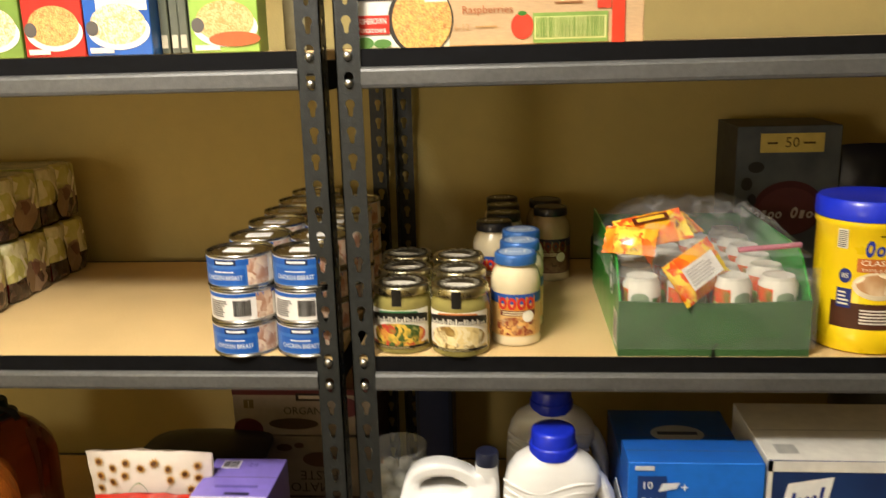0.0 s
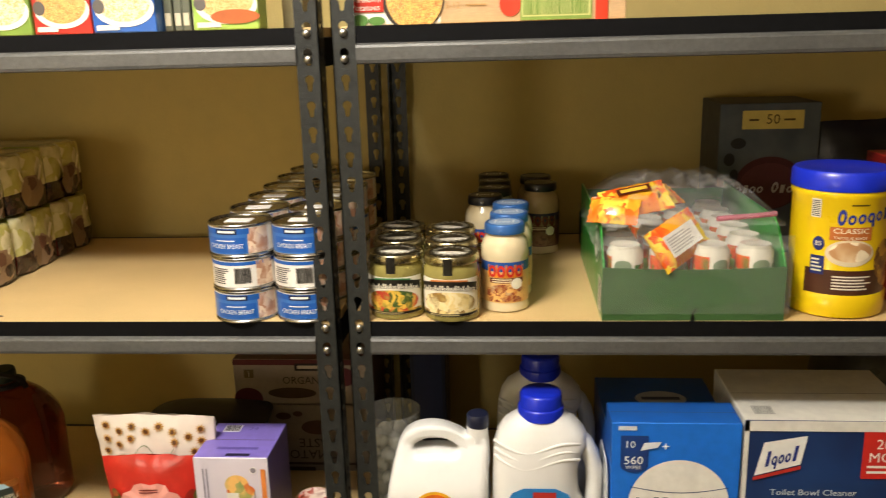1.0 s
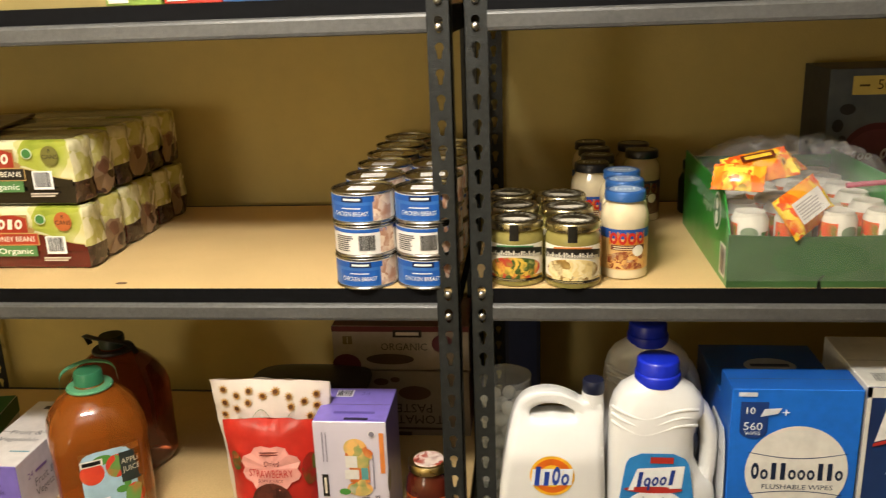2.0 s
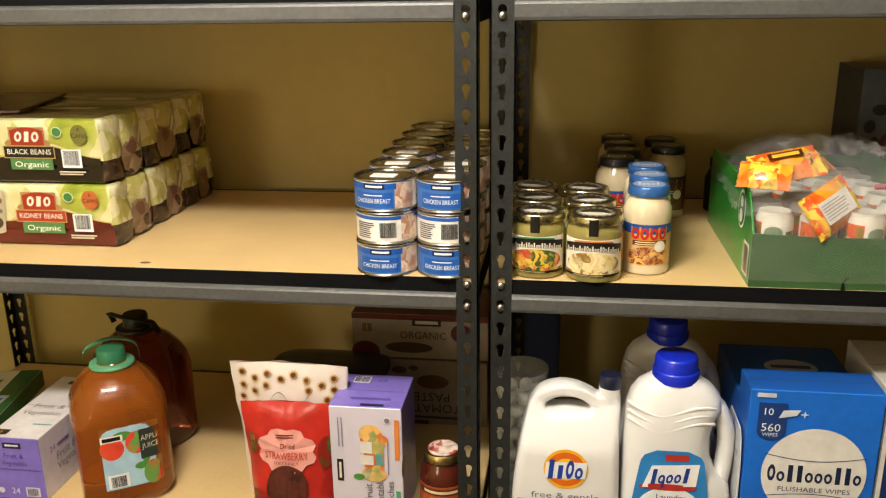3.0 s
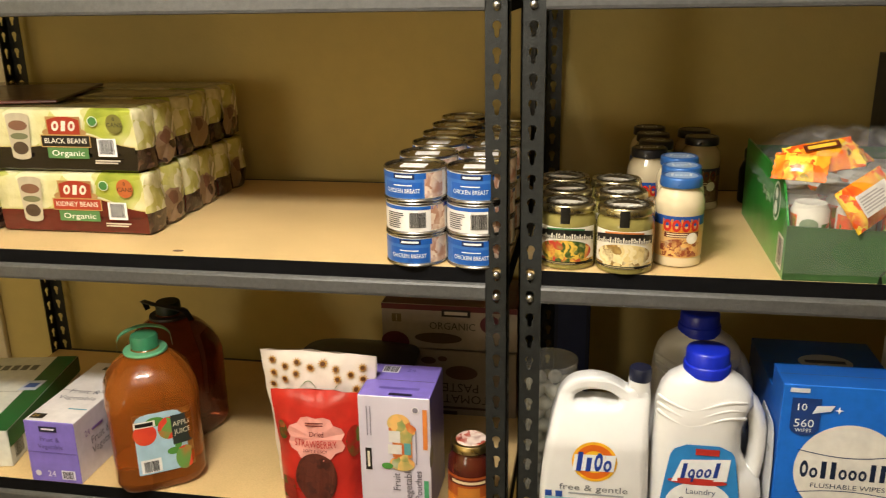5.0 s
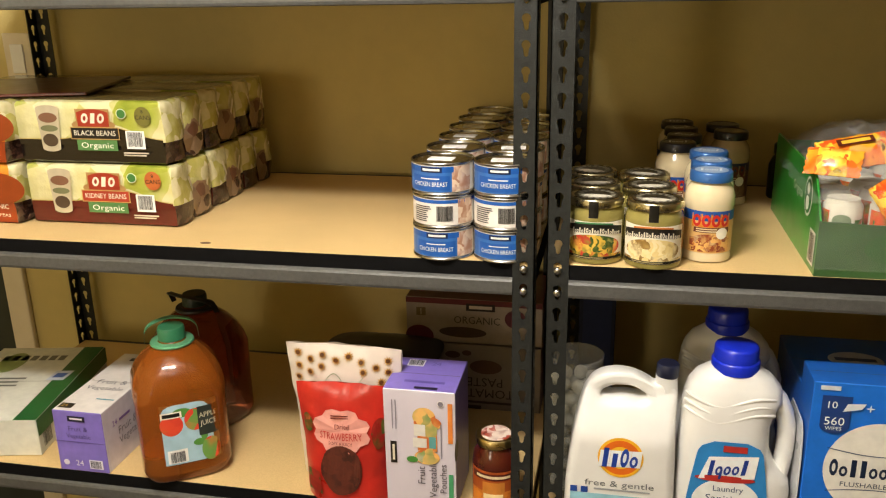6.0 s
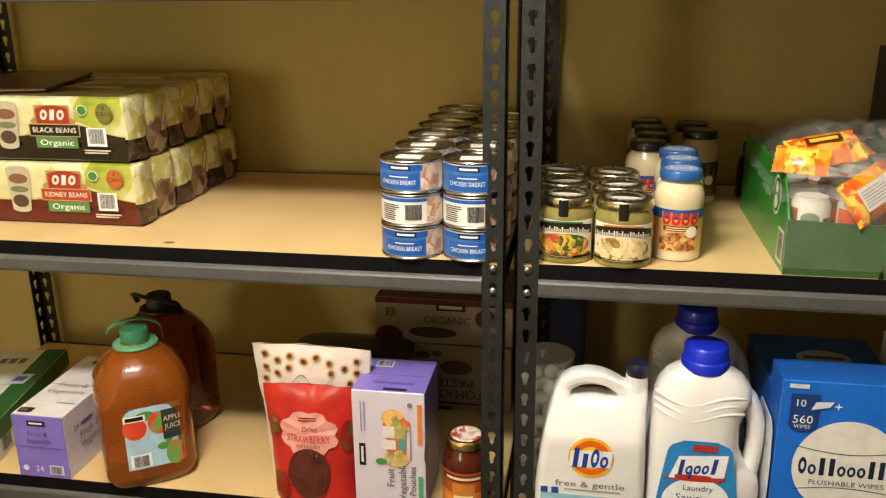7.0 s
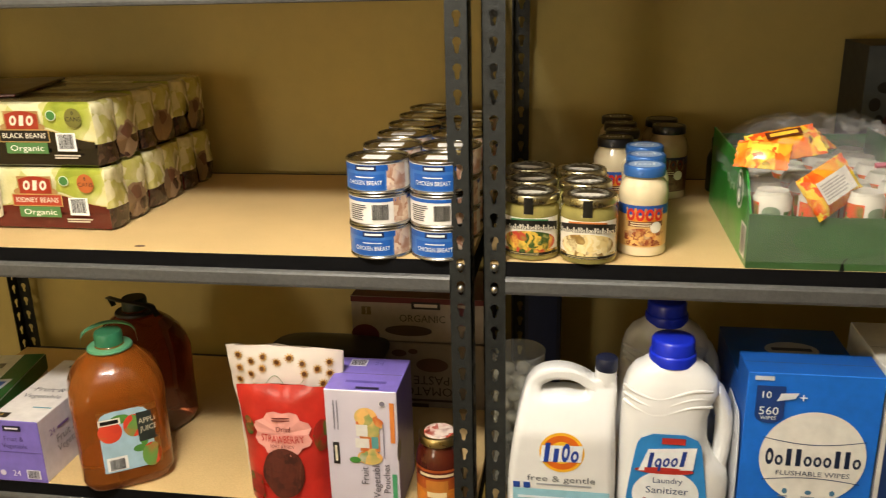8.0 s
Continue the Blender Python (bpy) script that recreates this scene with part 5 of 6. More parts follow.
def juice_jug(loc, rz, strap, dark):
    t = thing("juice_jug", loc, "large clear jug of amber apple juice with a %s cap" % ("green" if not dark else "dark green"), "jug", "apple juice jugs", rz=rz)
    secs = []
    for z, rx, p in ((0.0, 0.066, 4), (0.005, 0.075, 4), (0.02, 0.081, 4.2), (0.03, 0.0805, 4.4), (0.09, 0.0805, 4.5), (0.15, 0.0815, 4.2), (0.17, 0.083, 3.8), (0.19, 0.081, 3.2), (0.21, 0.073, 2.8), (0.228, 0.060, 2.5), (0.241, 0.045, 2.2), (0.25, 0.032, 2), (0.256, 0.024, 2), (0.262, 0.021, 2)):
        secs.append((z, rx, rx, 0, 0, p))

    def rib(a, z):
        return 1 - 0.014 * (0.5 + 0.5 * math.cos(14 * a)) * (1 if 0.165 < z < 0.235 else 0) - (0.012 * (0.5 + 0.5 * math.cos(z * 420)) if 0.03 < z < 0.15 and abs(math.sin(2 * a)) > 0.75 else 0)
    fine = []
    for (a, b) in zip(secs, secs[1:]):
        for k in range(3):
            fine.append(tuple(a[i] + (b[i] - a[i]) * k / 3 for i in range(6)))
    fine.append(secs[-1])
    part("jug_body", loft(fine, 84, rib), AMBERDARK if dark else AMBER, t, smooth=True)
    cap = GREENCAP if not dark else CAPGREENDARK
    prof = [(0.0235, 0.257), (0.0245, 0.258), (0.0245, 0.277), (0.0225, 0.281), (0.0, 0.2815)]
    part("screw_cap", lathe(prof, 40), cap, t, "green ribbed cap", smooth=True)
    # carrying strap: a collar round the neck and a loop standing up behind it
    part("strap_collar", lathe([(0.023, 0.249), (0.038, 0.2485), (0.0395, 0.251), (0.038, 0.2545), (0.023, 0.255)], 36), STRAPMAT if not dark else BLACKPL, t, smooth=True)
    wide = 0.062 if dark else 0.048
    pts = [(wide * math.cos(a) * (1 - 0.25 * math.sin(a) ** 6), strap * math.sin(a) * 0.6, 0.252 + (0.034 if dark else 0.034) * math.sin(a) ** 0.4) for a in [math.pi * i / 14 for i in range(15)]]
    band = bmesh.new()
    ring = [[band.verts.new((x + o * 0.0, y + oy, z + oz)) for oy, oz in ((-0.006, -0.001), (0.006, -0.001), (0.006, 0.0015), (-0.006, 0.0015))] for x, y, z in pts for o in (0,)]
    for a, b in zip(ring, ring[1:]):
        for i in range(4):
            band.faces.new((a[i], a[(i + 1) % 4], b[(i + 1) % 4], b[i]))
    part("carry_strap", band, STRAPMAT if not dark else BLACKPL, t, smooth=True)
    f = lambda u, v, l: Vector((0.84 * u + 0.006, -0.0816 - l + 0.09 * (abs(u + 0.006) / 0.0805) ** 4.5 * 0.2, v + 0.014))
    lab = printed(t, f, ink("a3c4d2"), rect(-0.056, 0.028, 0.062, 0.148, 14), 2, "paper_label")
    printed(lab, f, photo("apple_blossom", ["c8342a", "d8482e", "6a9a4a", "b8281c"], 30), oval(-0.035, 0.108, 0.024, 0.021) + oval(0.014, 0.113, 0.022, 0.022) + oval(0.042, 0.048, 0.020, 0.024), 3)
    printed(lab, f, ink("4f8a3a"), oval(-0.012, 0.130, 0.020, 0.009) + oval(0.020, 0.066, 0.014, 0.007) + oval(0.03, 0.082, 0.008, 0.014), 3)
    printed(lab, f, ink("2b332e"), rect(0.020, 0.078, 0.064, 0.136, 5), 4)
    printed(lab, f, ink("d9d2b8"), words("APPLE", 0.042, 0.118, 0.010) + words("JUICE", 0.042, 0.102, 0.010), 5, "lettering")
    printed(lab, f, ink("e6e0d0"), rect(-0.056, 0.122, -0.012, 0.134, 4), 4)
    printed(lab, f, ink("16130f"), rect(-0.052, 0.1245, -0.016, 0.1315, 4), 5)
    printed(lab, f, ink("eceae4"), rect(-0.05, 0.031, -0.008, 0.058, 4), 4)
    printed(lab, f, ink("1a1a1a"), bars(-0.044, 0.033, -0.014, 0.054, 9, 16), 5)
    return t


STRAPMAT = material("pale_green_strap", srgb("5a9a72"), 0.35, 0, 0.1, 30, coat=0.2)
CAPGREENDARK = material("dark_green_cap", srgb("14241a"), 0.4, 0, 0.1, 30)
juice_jug((-0.928, 1.222, Z_LOW), 34, 0.05, False)
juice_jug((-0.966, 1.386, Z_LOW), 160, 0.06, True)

# pouches
FLOWERBAG = material("white_pouch_film", srgb("ddd2c6"), 0.35, 0, 0.05, 20, 0.6, 24, coat=0.2)
fbag, fs = soft_bag("snack_pouch", (-0.596, 1.230, Z_LOW), (0.212, 0.075, 0.290), [FLOWERBAG], "white stand-up pouch printed with brown sunflowers", "pouch", 5.0)
fbag.matrix_basis = pose(-0.596, 1.230, Z_LOW, 3, 0, 0) @ Matrix.Diagonal((1, 1, 0.935, 1))
rnd = random.Random(11)
for i, (u, v) in enumerate([(-0.082, 0.272), (-0.058, 0.262), (-0.082, 0.247), (-0.060, 0.238), (-0.036, 0.250), (-0.034, 0.272), (-0.010, 0.262), (0.012, 0.272), (0.036, 0.262), (0.040, 0.244), (0.064, 0.252), (0.085, 0.266), (0.086, 0.244), (-0.086, 0.222), (-0.055, 0.212), (-0.085, 0.2), (0.075, 0.225)]):
    petals = []
    for k in range(10):
        a = 2 * math.pi * k / 10
        petals += [[(u + 0.0040 * math.cos(a - 0.45), v + 0.0040 * math.sin(a - 0.45)), (u + 0.0100 * math.cos(a), v + 0.0100 * math.sin(a)), (u + 0.0040 * math.cos(a + 0.45), v + 0.0040 * math.sin(a + 0.45))]]
    printed(fbag, fs, ink("b98a3a"), petals, 1, "flower_print")
    printed(fbag, fs, ink("5a3418"), oval(u, v, 0.0042, 0.0042, 8), 3, "flower_print")
curve = []
for i in range(20):
    g = lambda i: (-0.03 + 0.0035 * i, 0.222 + 0.014 * math.sin(i * 0.36))
    (a, b), (c, d) = g(i), g(i + 1)
    curve.append([(a, b - 0.0007), (c, d - 0.0007), (c, d + 0.0007), (a, b + 0.0007)])
printed(fbag, fs, ink("5a7a3a"), curve, 1)
printed(fbag, fs, ink("6a6a5a"), [q for i in range(6) for q in rect(-0.03 + 0.013 * i, 0.196, -0.024 + 0.013 * i, 0.212)], 1)

REDFILM = material("red_pouch_film", srgb("b5281e"), 0.3, 0, 0.2, 16, 0.8, 28, coat=0.35, vary2=0.15, scale2=20)
rbag, rsf = soft_bag("fruit_pouch", (-0.584, 1.166, Z_LOW), (0.166, 0.060, 0.222), [REDFILM], "red stand-up pouch of dried strawberries", "pouch", 8.0)
star = []
for k in range(24):
    a0, a1 = 2 * math.pi * k / 24, 2 * math.pi * (k + 1) / 24
    rr = lambda a: 1 + 0.16 * abs(math.sin(4 * a))
    star.append([(0.0, 0.140), (0.050 * rr(a0) * math.cos(a0), 0.140 + 0.036 * rr(a0) * math.sin(a0)), (0.050 * rr(a1) * math.cos(a1), 0.140 + 0.036 * rr(a1) * math.sin(a1))])
printed(rbag, rsf, ink("d8968a"), star, 2, "print")
printed(rbag, rsf, ink("6a1a16"), words("Dried", 0.004, 0.149, 0.009) + lines(-0.018, 0.162, 0.016, 0.171, 2, 2) + words("SOFT & JUICY", 0, 0.119, 0.0055, 0.046), 8, "lettering")
printed(rbag, rsf, ink("b5281e"), words("STRAWBERRY", 0, 0.1315, 0.013, 0.082), 9, "lettering")
printed(rbag, rsf, photo("dried_fruit", ["3a1a14", "5a2a1e", "2a120e"], 80), oval(0.0, 0.068, 0.042, 0.046, 14), 2, "window")
printed(rbag, rsf, photo("strawberries", ["c8382a", "8a1a14", "3f5a22", "d85a3a"], 50), oval(0.070, 0.136, 0.013, 0.030) + oval(-0.065, 0.150, 0.010, 0.018) + rect(-0.075, 0.018, -0.045, 0.06), 2)

# upright carton of fruit pouches
FRUITY = photo("fruit_picture", ["d98a3a", "c8642a", "e8b86a", "8a9a5a", "dcd2c8"], 38)
uc = carton("pouch_carton", (-0.509, 1.154, Z_LOW), (0.123, 0.125, 0.224), [material("white_to_lilac_card", srgb("cfc8d4"), 0.4, 0, 0.05, 10, coat=0.15), LILAC, ink("6a5ca4")], "upright lilac and white carton of fruit pouches", "box")
front(uc, FRUITY, oval(0.070, 0.176, 0.020, 0.018) + oval(0.076, 0.165, 0.024, 0.014) + rect(0.058, 0.112, 0.092, 0.160, 3) + oval(0.074, 0.100, 0.022, 0.014), 1)
front(uc, ink("d9d6cf"), rect(0.052, 0.140, 0.072, 0.162) + rect(0.050, 0.118, 0.074, 0.136), 2)
front(uc, ink("5a9a9a"), rect(0.078, 0.118, 0.090, 0.140), 2)
front(uc, ink("4a8a3a"), oval(0.048, 0.094, 0.010, 0.006), 2)
front(uc, ink("d9823a"), rect(0.111, 0.130, 0.119, 0.205), 1)
front(uc, ink("4a9a6a"), rect(0.111, 0.01, 0.119, 0.07), 1)
front(uc, ink("211c18"), rect(0.010, 0.084, 0.021, 0.126), 1)
front(uc, ink("e0d8c0"), rect(0.0135, 0.090, 0.0175, 0.120), 2)
front(uc, ink("5a5460"), words("Fruit &", 0.064, 0.072, 0.013, None, 90) + words("Vegetable", 0.084, 0.058, 0.013, None, 90) + words("Pouches", 0.102, 0.06, 0.012, None, 90), 1, "lettering")
front(uc, ink("8a8490"), [q for x in (0.014, 0.020) for q in rect(x, 0.15, x + 0.002, 0.205)] + rect(0.098, 0.10, 0.100, 0.165), 1)
front(uc, ink("e6e2e0"), oval(0.099, 0.203, 0.006, 0.006), 1)
front(uc, ink("7a7480"), oval(0.099, 0.203, 0.0048, 0.0048), 2)
ut = flat((0, 0, 0.2245), (1, 0, 0), (0, 1, 0))
printed(uc, ut, ink("e4e0ea"), rect(0.020, 0.090, 0.050, 0.116), 1)
printed(uc, ut, ink("242424"), bars(0.022, 0.093, 0.048, 0.114, 7, 14), 2)
printed(uc, ut, ink("2a2440"), rect(0.052, 0.006, 0.092, 0.014), 1)
printed(uc, ut, ink("5f50a0"), rect(0.03, 0.028, 0.1, 0.036) + words("24", 0.072, 0.102, 0.012) , 1)
us = flat((0.1245, 0, 0), (0, 1, 0), (0, 0, 1))
printed(uc, us, ink("2a2236"), oval(0.0, 0.118, 0.016, 0.020, 10), 1, "thumb_hole")

# dark tray behind the pouches
dt = thing("black_food_tray", (-0.594, 1.437, Z_LOW), "black plastic tray with a domed lid, in the shade", "tray")
part("tray_body", loft([(0, 0.10, 0.07, 0, 0, 4), (0.139, 0.115, 0.085, 0, 0, 4), (0.150, 0.122, 0.095, 0, 0, 4)], 36), BLACKPL, dt, smooth=True)
part("domed_lid", loft([(0.150, 0.124, 0.097, 0, 0, 4), (0.155, 0.124, 0.097, 0, 0, 4), (0.168, 0.09, 0.06, 0, 0, 3), (0.171, 0.06, 0.04, 0, 0, 2.5)], 36), BLACKPL, dt, smooth=True)

# jar of simmer sauce
sj = thing("sauce_jar", (-0.321, 1.185, Z_LOW), "squat glass jar of brown simmer sauce with a gold lid", "jar")
part("glass_body", lathe([(0.034, 0), (0.0395, 0.003), (0.041, 0.010), (0.041, 0.088), (0.039, 0.105), (0.033, 0.118), (0.030, 0.124), (0.030, 0.13)], 36), material("brown_sauce", srgb("4a1a10"), 0.1, 0, 0.2, 30, coat=0.7), sj, smooth=True)
part("screw_lid", lathe([(0.033, 0.126), (0.0352, 0.127), (0.0352, 0.138), (0.033, 0.1408), (0.029, 0.1412), (0.027, 0.1402), (0, 0.1402)], 36), GOLDTIN, sj, "gold metal lid", smooth=True)
part("lid_print", lathe([(0.0, 0.1412), (0.0255, 0.1410), (0.0262, 0.14)], 24), photo("lid_picture", ["7a2a20", "e0d0c4", "a84a3a", "5a1a14"], 60), sj)
f = round_(0.041)
lab = printed(sj, f, ink("a8501e"), rect(-0.048, 0.012, 0.048, 0.088, 16), 1, "paper_label")
printed(lab, f, photo("spice_print", ["b8601e", "d8842a", "7a2a14"], 60), rect(-0.047, 0.013, 0.047, 0.05, 14), 2)
printed(lab, f, ink("5a1f16"), rect(-0.040, 0.072, 0.04, 0.084, 12), 3)
printed(lab, f, ink("e2cfa8"), rect(-0.030, 0.0755, 0.03, 0.0805, 8), 4)
printed(lab, f, ink("c07a30"), rect(-0.018, 0.016, 0.02, 0.068, 6), 3)
printed(lab, f, ink("ecd7a8"), rect(-0.016, 0.036, 0.017, 0.046, 5), 4)

# stacked cartons at the back
MAROON = ink("5a1f20")
o1 = carton("tomato_carton", (-0.520, 1.515, Z_LOW), (0.245, 0.17, 0.148), [ink("8a7f72"), ink("7a6f62"), ink("5a2a24")], "tan printed carton of tomato paste standing upside down", "box")
front(o1, ink("3a2a22"), words("TOMATO", 0.128, 0.040, 0.020, None, 180) + words("PASTE", 0.128, 0.066, 0.020, None, 180), 1, "lettering")
front(o1, ink("52382c"), oval(0.13, 0.10, 0.034, 0.016) + oval(0.06, 0.125, 0.016, 0.008) + oval(0.09, 0.13, 0.010, 0.006), 1)
front(o1, ink("40302a"), lines(0.05, 0.012, 0.21, 0.024, 1, 2) + rect(0.06, 0.001, 0.12, 0.010), 1)
o2 = carton("organic_carton", (-0.559, 1.520, Z_LOW + 0.1492), (0.285, 0.175, 0.098), [ink("9a8f84"), MAROON, ink("6a4a44")], "cream and maroon printed carton stacked on another", "box")
front(o2, MAROON, rect(0.0, 0.086, 0.285, 0.098), 1)
front(o2, ink("1d1815"), rect(0.128, 0.074, 0.188, 0.090), 2)
front(o2, ink("c8bcae"), rect(0.134, 0.0785, 0.182, 0.0855), 3)
front(o2, ink("4a4234"), words("ORGANIC", 0.150, 0.052, 0.016, 0.096), 1, "lettering")
front(o2, ink("6a5a3a"), rect(0.022, 0.058, 0.042, 0.076), 1)
front(o2, ink("a89c8c"), rect(0.031, 0.060, 0.033, 0.074), 2)
front(o2, ink("57202a"), oval(0.028, 0.012, 0.030, 0.024) + oval(0.23, 0.06, 0.022, 0.020), 1)
front(o2, ink("4a3a2e"), oval(0.12, 0.025, 0.050, 0.012), 1)


# ---- lower shelf, laundry side ----
cj = thing("clear_canister", (-0.193, 1.262, Z_LOW), "clear plastic canister of white balls", "canister")
part("canister_wall", lathe([(0.043, 0), (0.046, 0.003), (0.046, 0.258), (0.047, 0.261), (0.0455, 0.262), (0.0445, 0.258), (0.0445, 0.006), (0.0, 0.006)], 36), GLASSY, cj, smooth=True)
rnd = random.Random(3)
balls = bmesh.new()
for k in range(10):
    for a in range(7):
        t_ = 2 * math.pi * (a + 0.5 * (k % 2)) / 7
        bmesh.ops.create_icosphere(balls, subdivisions=2, radius=0.0125, matrix=Matrix.Translation((0.031 * math.cos(t_), 0.031 * math.sin(t_), 0.02 + 0.0215 * k)))
part("white_balls", balls, material("white_ball", (0.62, 0.6, 0.55), 0.6, 0, 0.08, 60, 0.2, 200), cj, smooth=True)


def hull(sections, seg=44):
    """A moulded bottle body from (z, left, right, half depth, power)."""
    fine = []
    for a, b in zip(sections, sections[1:]):
        for k in range(3):
            w = k / 3
            fine.append(tuple(p + (q - p) * (w) for p, q in zip(a, b)))
    fine.append(sections[-1])
    return loft([(z, (r_ - l_) / 2, d_, (r_ + l_) / 2, 0, p_) for z, l_, r_, d_, p_ in fine], seg)


def hull_front(half_w, half_d, power=3.6, cx=0.0):
    def f(u, v, l):
        k = min(0.999, abs(u - cx) / half_w)
        return Vector((u, -half_d * (1 - k ** power) ** (1 / power) - 0.0009 - l, v))
    return f


DET_LABEL = ink("2a4a9a")
# detergent bottle with a loop handle
db = thing("detergent_bottle", (-0.114, 1.196, Z_LOW), "white detergent bottle with a loop handle and orange roundel", "bottle")
body = slab_shape([(-0.072, 0.0), (0.0, 0.0), (0.072, 0.0), (0.084, 0.012), (0.087, 0.06), (0.086, 0.12), (0.084, 0.17), (0.083, 0.215), (0.081, 0.245), (0.066, 0.256), (0.048, 0.252), (0.030, 0.262), (0.004, 0.270), (-0.022, 0.269), (-0.044, 0.260), (-0.058, 0.243), (-0.067, 0.216), (-0.075, 0.18), (-0.084, 0.12), (-0.088, 0.06), (-0.084, 0.012)],
                  [[(-0.036, 0.231), (-0.024, 0.244), (0.0, 0.249), (0.022, 0.245), (0.036, 0.234), (0.030, 0.229), (0.0, 0.229), (-0.026, 0.227)]], 0.054, 0.016)
for v in body.verts:
    v.co.y *= 1 - 0.66 * min(1, max(0, (v.co.z - 0.165) / 0.075)) ** 1.3
part("bottle_body", body, WHITEPL, db, smooth=True)
part("spout", lathe([(0.018, 0.185), (0.020, 0.205), (0.019, 0.235), (0.0172, 0.258), (0.0175, 0.266)], 28, 0.067), WHITEPL, db, smooth=True)
part("screw_cap", lathe([(0.0165, 0.264), (0.0178, 0.266), (0.0178, 0.284), (0.016, 0.287), (0, 0.287)], 28, 0.068), CAPNAVY, db, "navy cap", smooth=True)
f = flat((0, -0.0548, 0))
printed(db, f, ink("efb52a"), oval(0.0, 0.140, 0.036, 0.036, 24), 1)
printed(db, f, ink("dd6a1a"), oval(0.0, 0.140, 0.031, 0.031, 24), 2)
printed(db, f, ink("f0c02e"), oval(0.0, 0.140, 0.020, 0.020, 20), 3)
printed(db, f, ink("e8ecf0"), mark("BBBB", 0.0, 0.1385, 0.030, 0.066, 0.1, 0.03, 0.02), 4, "wordmark")
printed(db, f, ink("1f3f9a"), mark("TiCs", 0.0, 0.1405, 0.035, 0.060, 0.1, 0.03), 5, "wordmark")
printed(db, f, ink("6a6e72"), words("free & gentle", 0.0, 0.090, 0.011, 0.110), 1, "lettering")
printed(db, f, ink("8fc0d0"), rect(-0.078, 0.01, 0.078, 0.070), 1)
printed(db, f, ink("a0a4a8"), lines(-0.04, 0.076, 0.05, 0.083, 1, 2), 1)
printed(db, f, ink("24489a"), rect(-0.078, 0.071, -0.067, 0.082) + rect(-0.061, 0.071, -0.050, 0.082), 3)
printed(db, f, ink("d8e4ea"), lines(-0.07, 0.02, 0.07, 0.06, 4, 3), 2)


def sanitizer(loc, cap):
    t = thing("sanitizer_bottle", loc, "white laundry sanitizer bottle with a blue cap", "bottle", "sanitizer bottles")
    part("bottle_body", hull([(0, -0.079, 0.079, 0.042, 4), (0.004, -0.084, 0.084, 0.047, 4), (0.02, -0.087, 0.087, 0.05, 3.6), (0.09, -0.087, 0.089, 0.05, 3.6), (0.108, -0.087, 0.086, 0.05, 3.4), (0.120, -0.087, 0.077, 0.05, 3.4), (0.134, -0.087, 0.063, 0.05, 3.3), (0.16, -0.0865, 0.052, 0.05, 3.2), (0.20, -0.085, 0.050, 0.049, 3.2), (0.225, -0.084, 0.056, 0.048, 3), (0.243, -0.082, 0.066, 0.046, 2.9), (0.262, -0.077, 0.063, 0.042, 2.7), (0.278, -0.067, 0.050, 0.037, 2.5), (0.289, -0.050, 0.034, 0.033, 2.2), (0.296, -0.042, 0.027, 0.030, 2)]), WHITEPL, t, smooth=True)
    hb_ = tube([(0.030, 0, 0.262), (0.048, 0, 0.254), (0.062, 0, 0.240), (0.072, 0, 0.220), (0.0775, 0, 0.196), (0.0785, 0, 0.168), (0.077, 0, 0.140), (0.074, 0, 0.115), (0.070, 0, 0.085)], 0.0135, 18)
    for v in hb_.verts:
        v.co.y *= 1.5
    part("handle", hb_, WHITEPL, t, smooth=True)
    part("screw_cap", lathe([(0.033, 0.286), (0.0365, 0.288), (0.0365, 0.303), (0.0358, 0.305), (0.0338, 0.3062), (0.0332, 0.324), (0.0315, 0.3275), (0.028, 0.329), (0, 0.329)], 40, -0.008), cap, t, "blue cap with a measuring cup", smooth=True)
    for k in range(3):
        zz = [0.222 + 0.013 * k + 0.008 * math.sin(i * 0.45 + 2.2) for i in range(16)]
        pts = [(-0.082 + 0.0089 * i, hull_front(0.0745, 0.0475 - 0.0012 * k, 3, -0.0125)(-0.082 + 0.0089 * i, 0, 0).y + 0.0022, zz[i]) for i in range(16)]
        part("moulded_wave", tube(pts, 0.0026, 8), WHITEPL, t, smooth=True)
    f0 = hull_front(0.110, 0.0512, 3.6, -0.008)
    f = lambda u, v, l: f0(u - 0.012, v, l)
    shape = []
    for i in range(20):
        z0, z1 = 0.175 * i / 20, 0.175 * (i + 1) / 20
        wd = lambda z: 0.064 - 0.20 * max(0, z - 0.06) ** 1.15 - 0.022 + math.sqrt(max(0.0, 0.022 ** 2 - max(0.0, z - 0.153) ** 2))
        shape.append([(-wd(z0) * 0.95, z0 + 0.01), (wd(z0), z0 + 0.01), (wd(z1), z1 + 0.01), (-wd(z1) * 0.95, z1 + 0.01)])
    printed(t, f, ink("2f84c8"), shape, 1, "film_label")
    printed(t, f, ink("e9ecec"), oval(0, 0.076, 0.052, 0.044, 20), 2)
    printed(t, f, ink("b4322a"), oval(-0.004, 0.120, 0.046, 0.006) + rect(-0.010, 0.168, 0.026, 0.179, 2), 3)
    printed(t, f, ink("eef0f0"), [[(-0.044, 0.118), (0.040, 0.124), (0.044, 0.164), (-0.030, 0.158)]], 4)
    printed(t, f, ink("1f3a8a"), mark("TdssT", 0.0, 0.141, 0.027, 0.062, 0.15, 0.09), 5, "wordmark")
    printed(t, f, ink("24406a"), words("Laundry", 0.002, 0.102, 0.010) + words("Sanitizer", 0.002, 0.084, 0.0125, 0.066), 4, "lettering")
    printed(t, f, ink("b4322a"), words("0", -0.032, 0.064, 0.011), 4, "lettering")
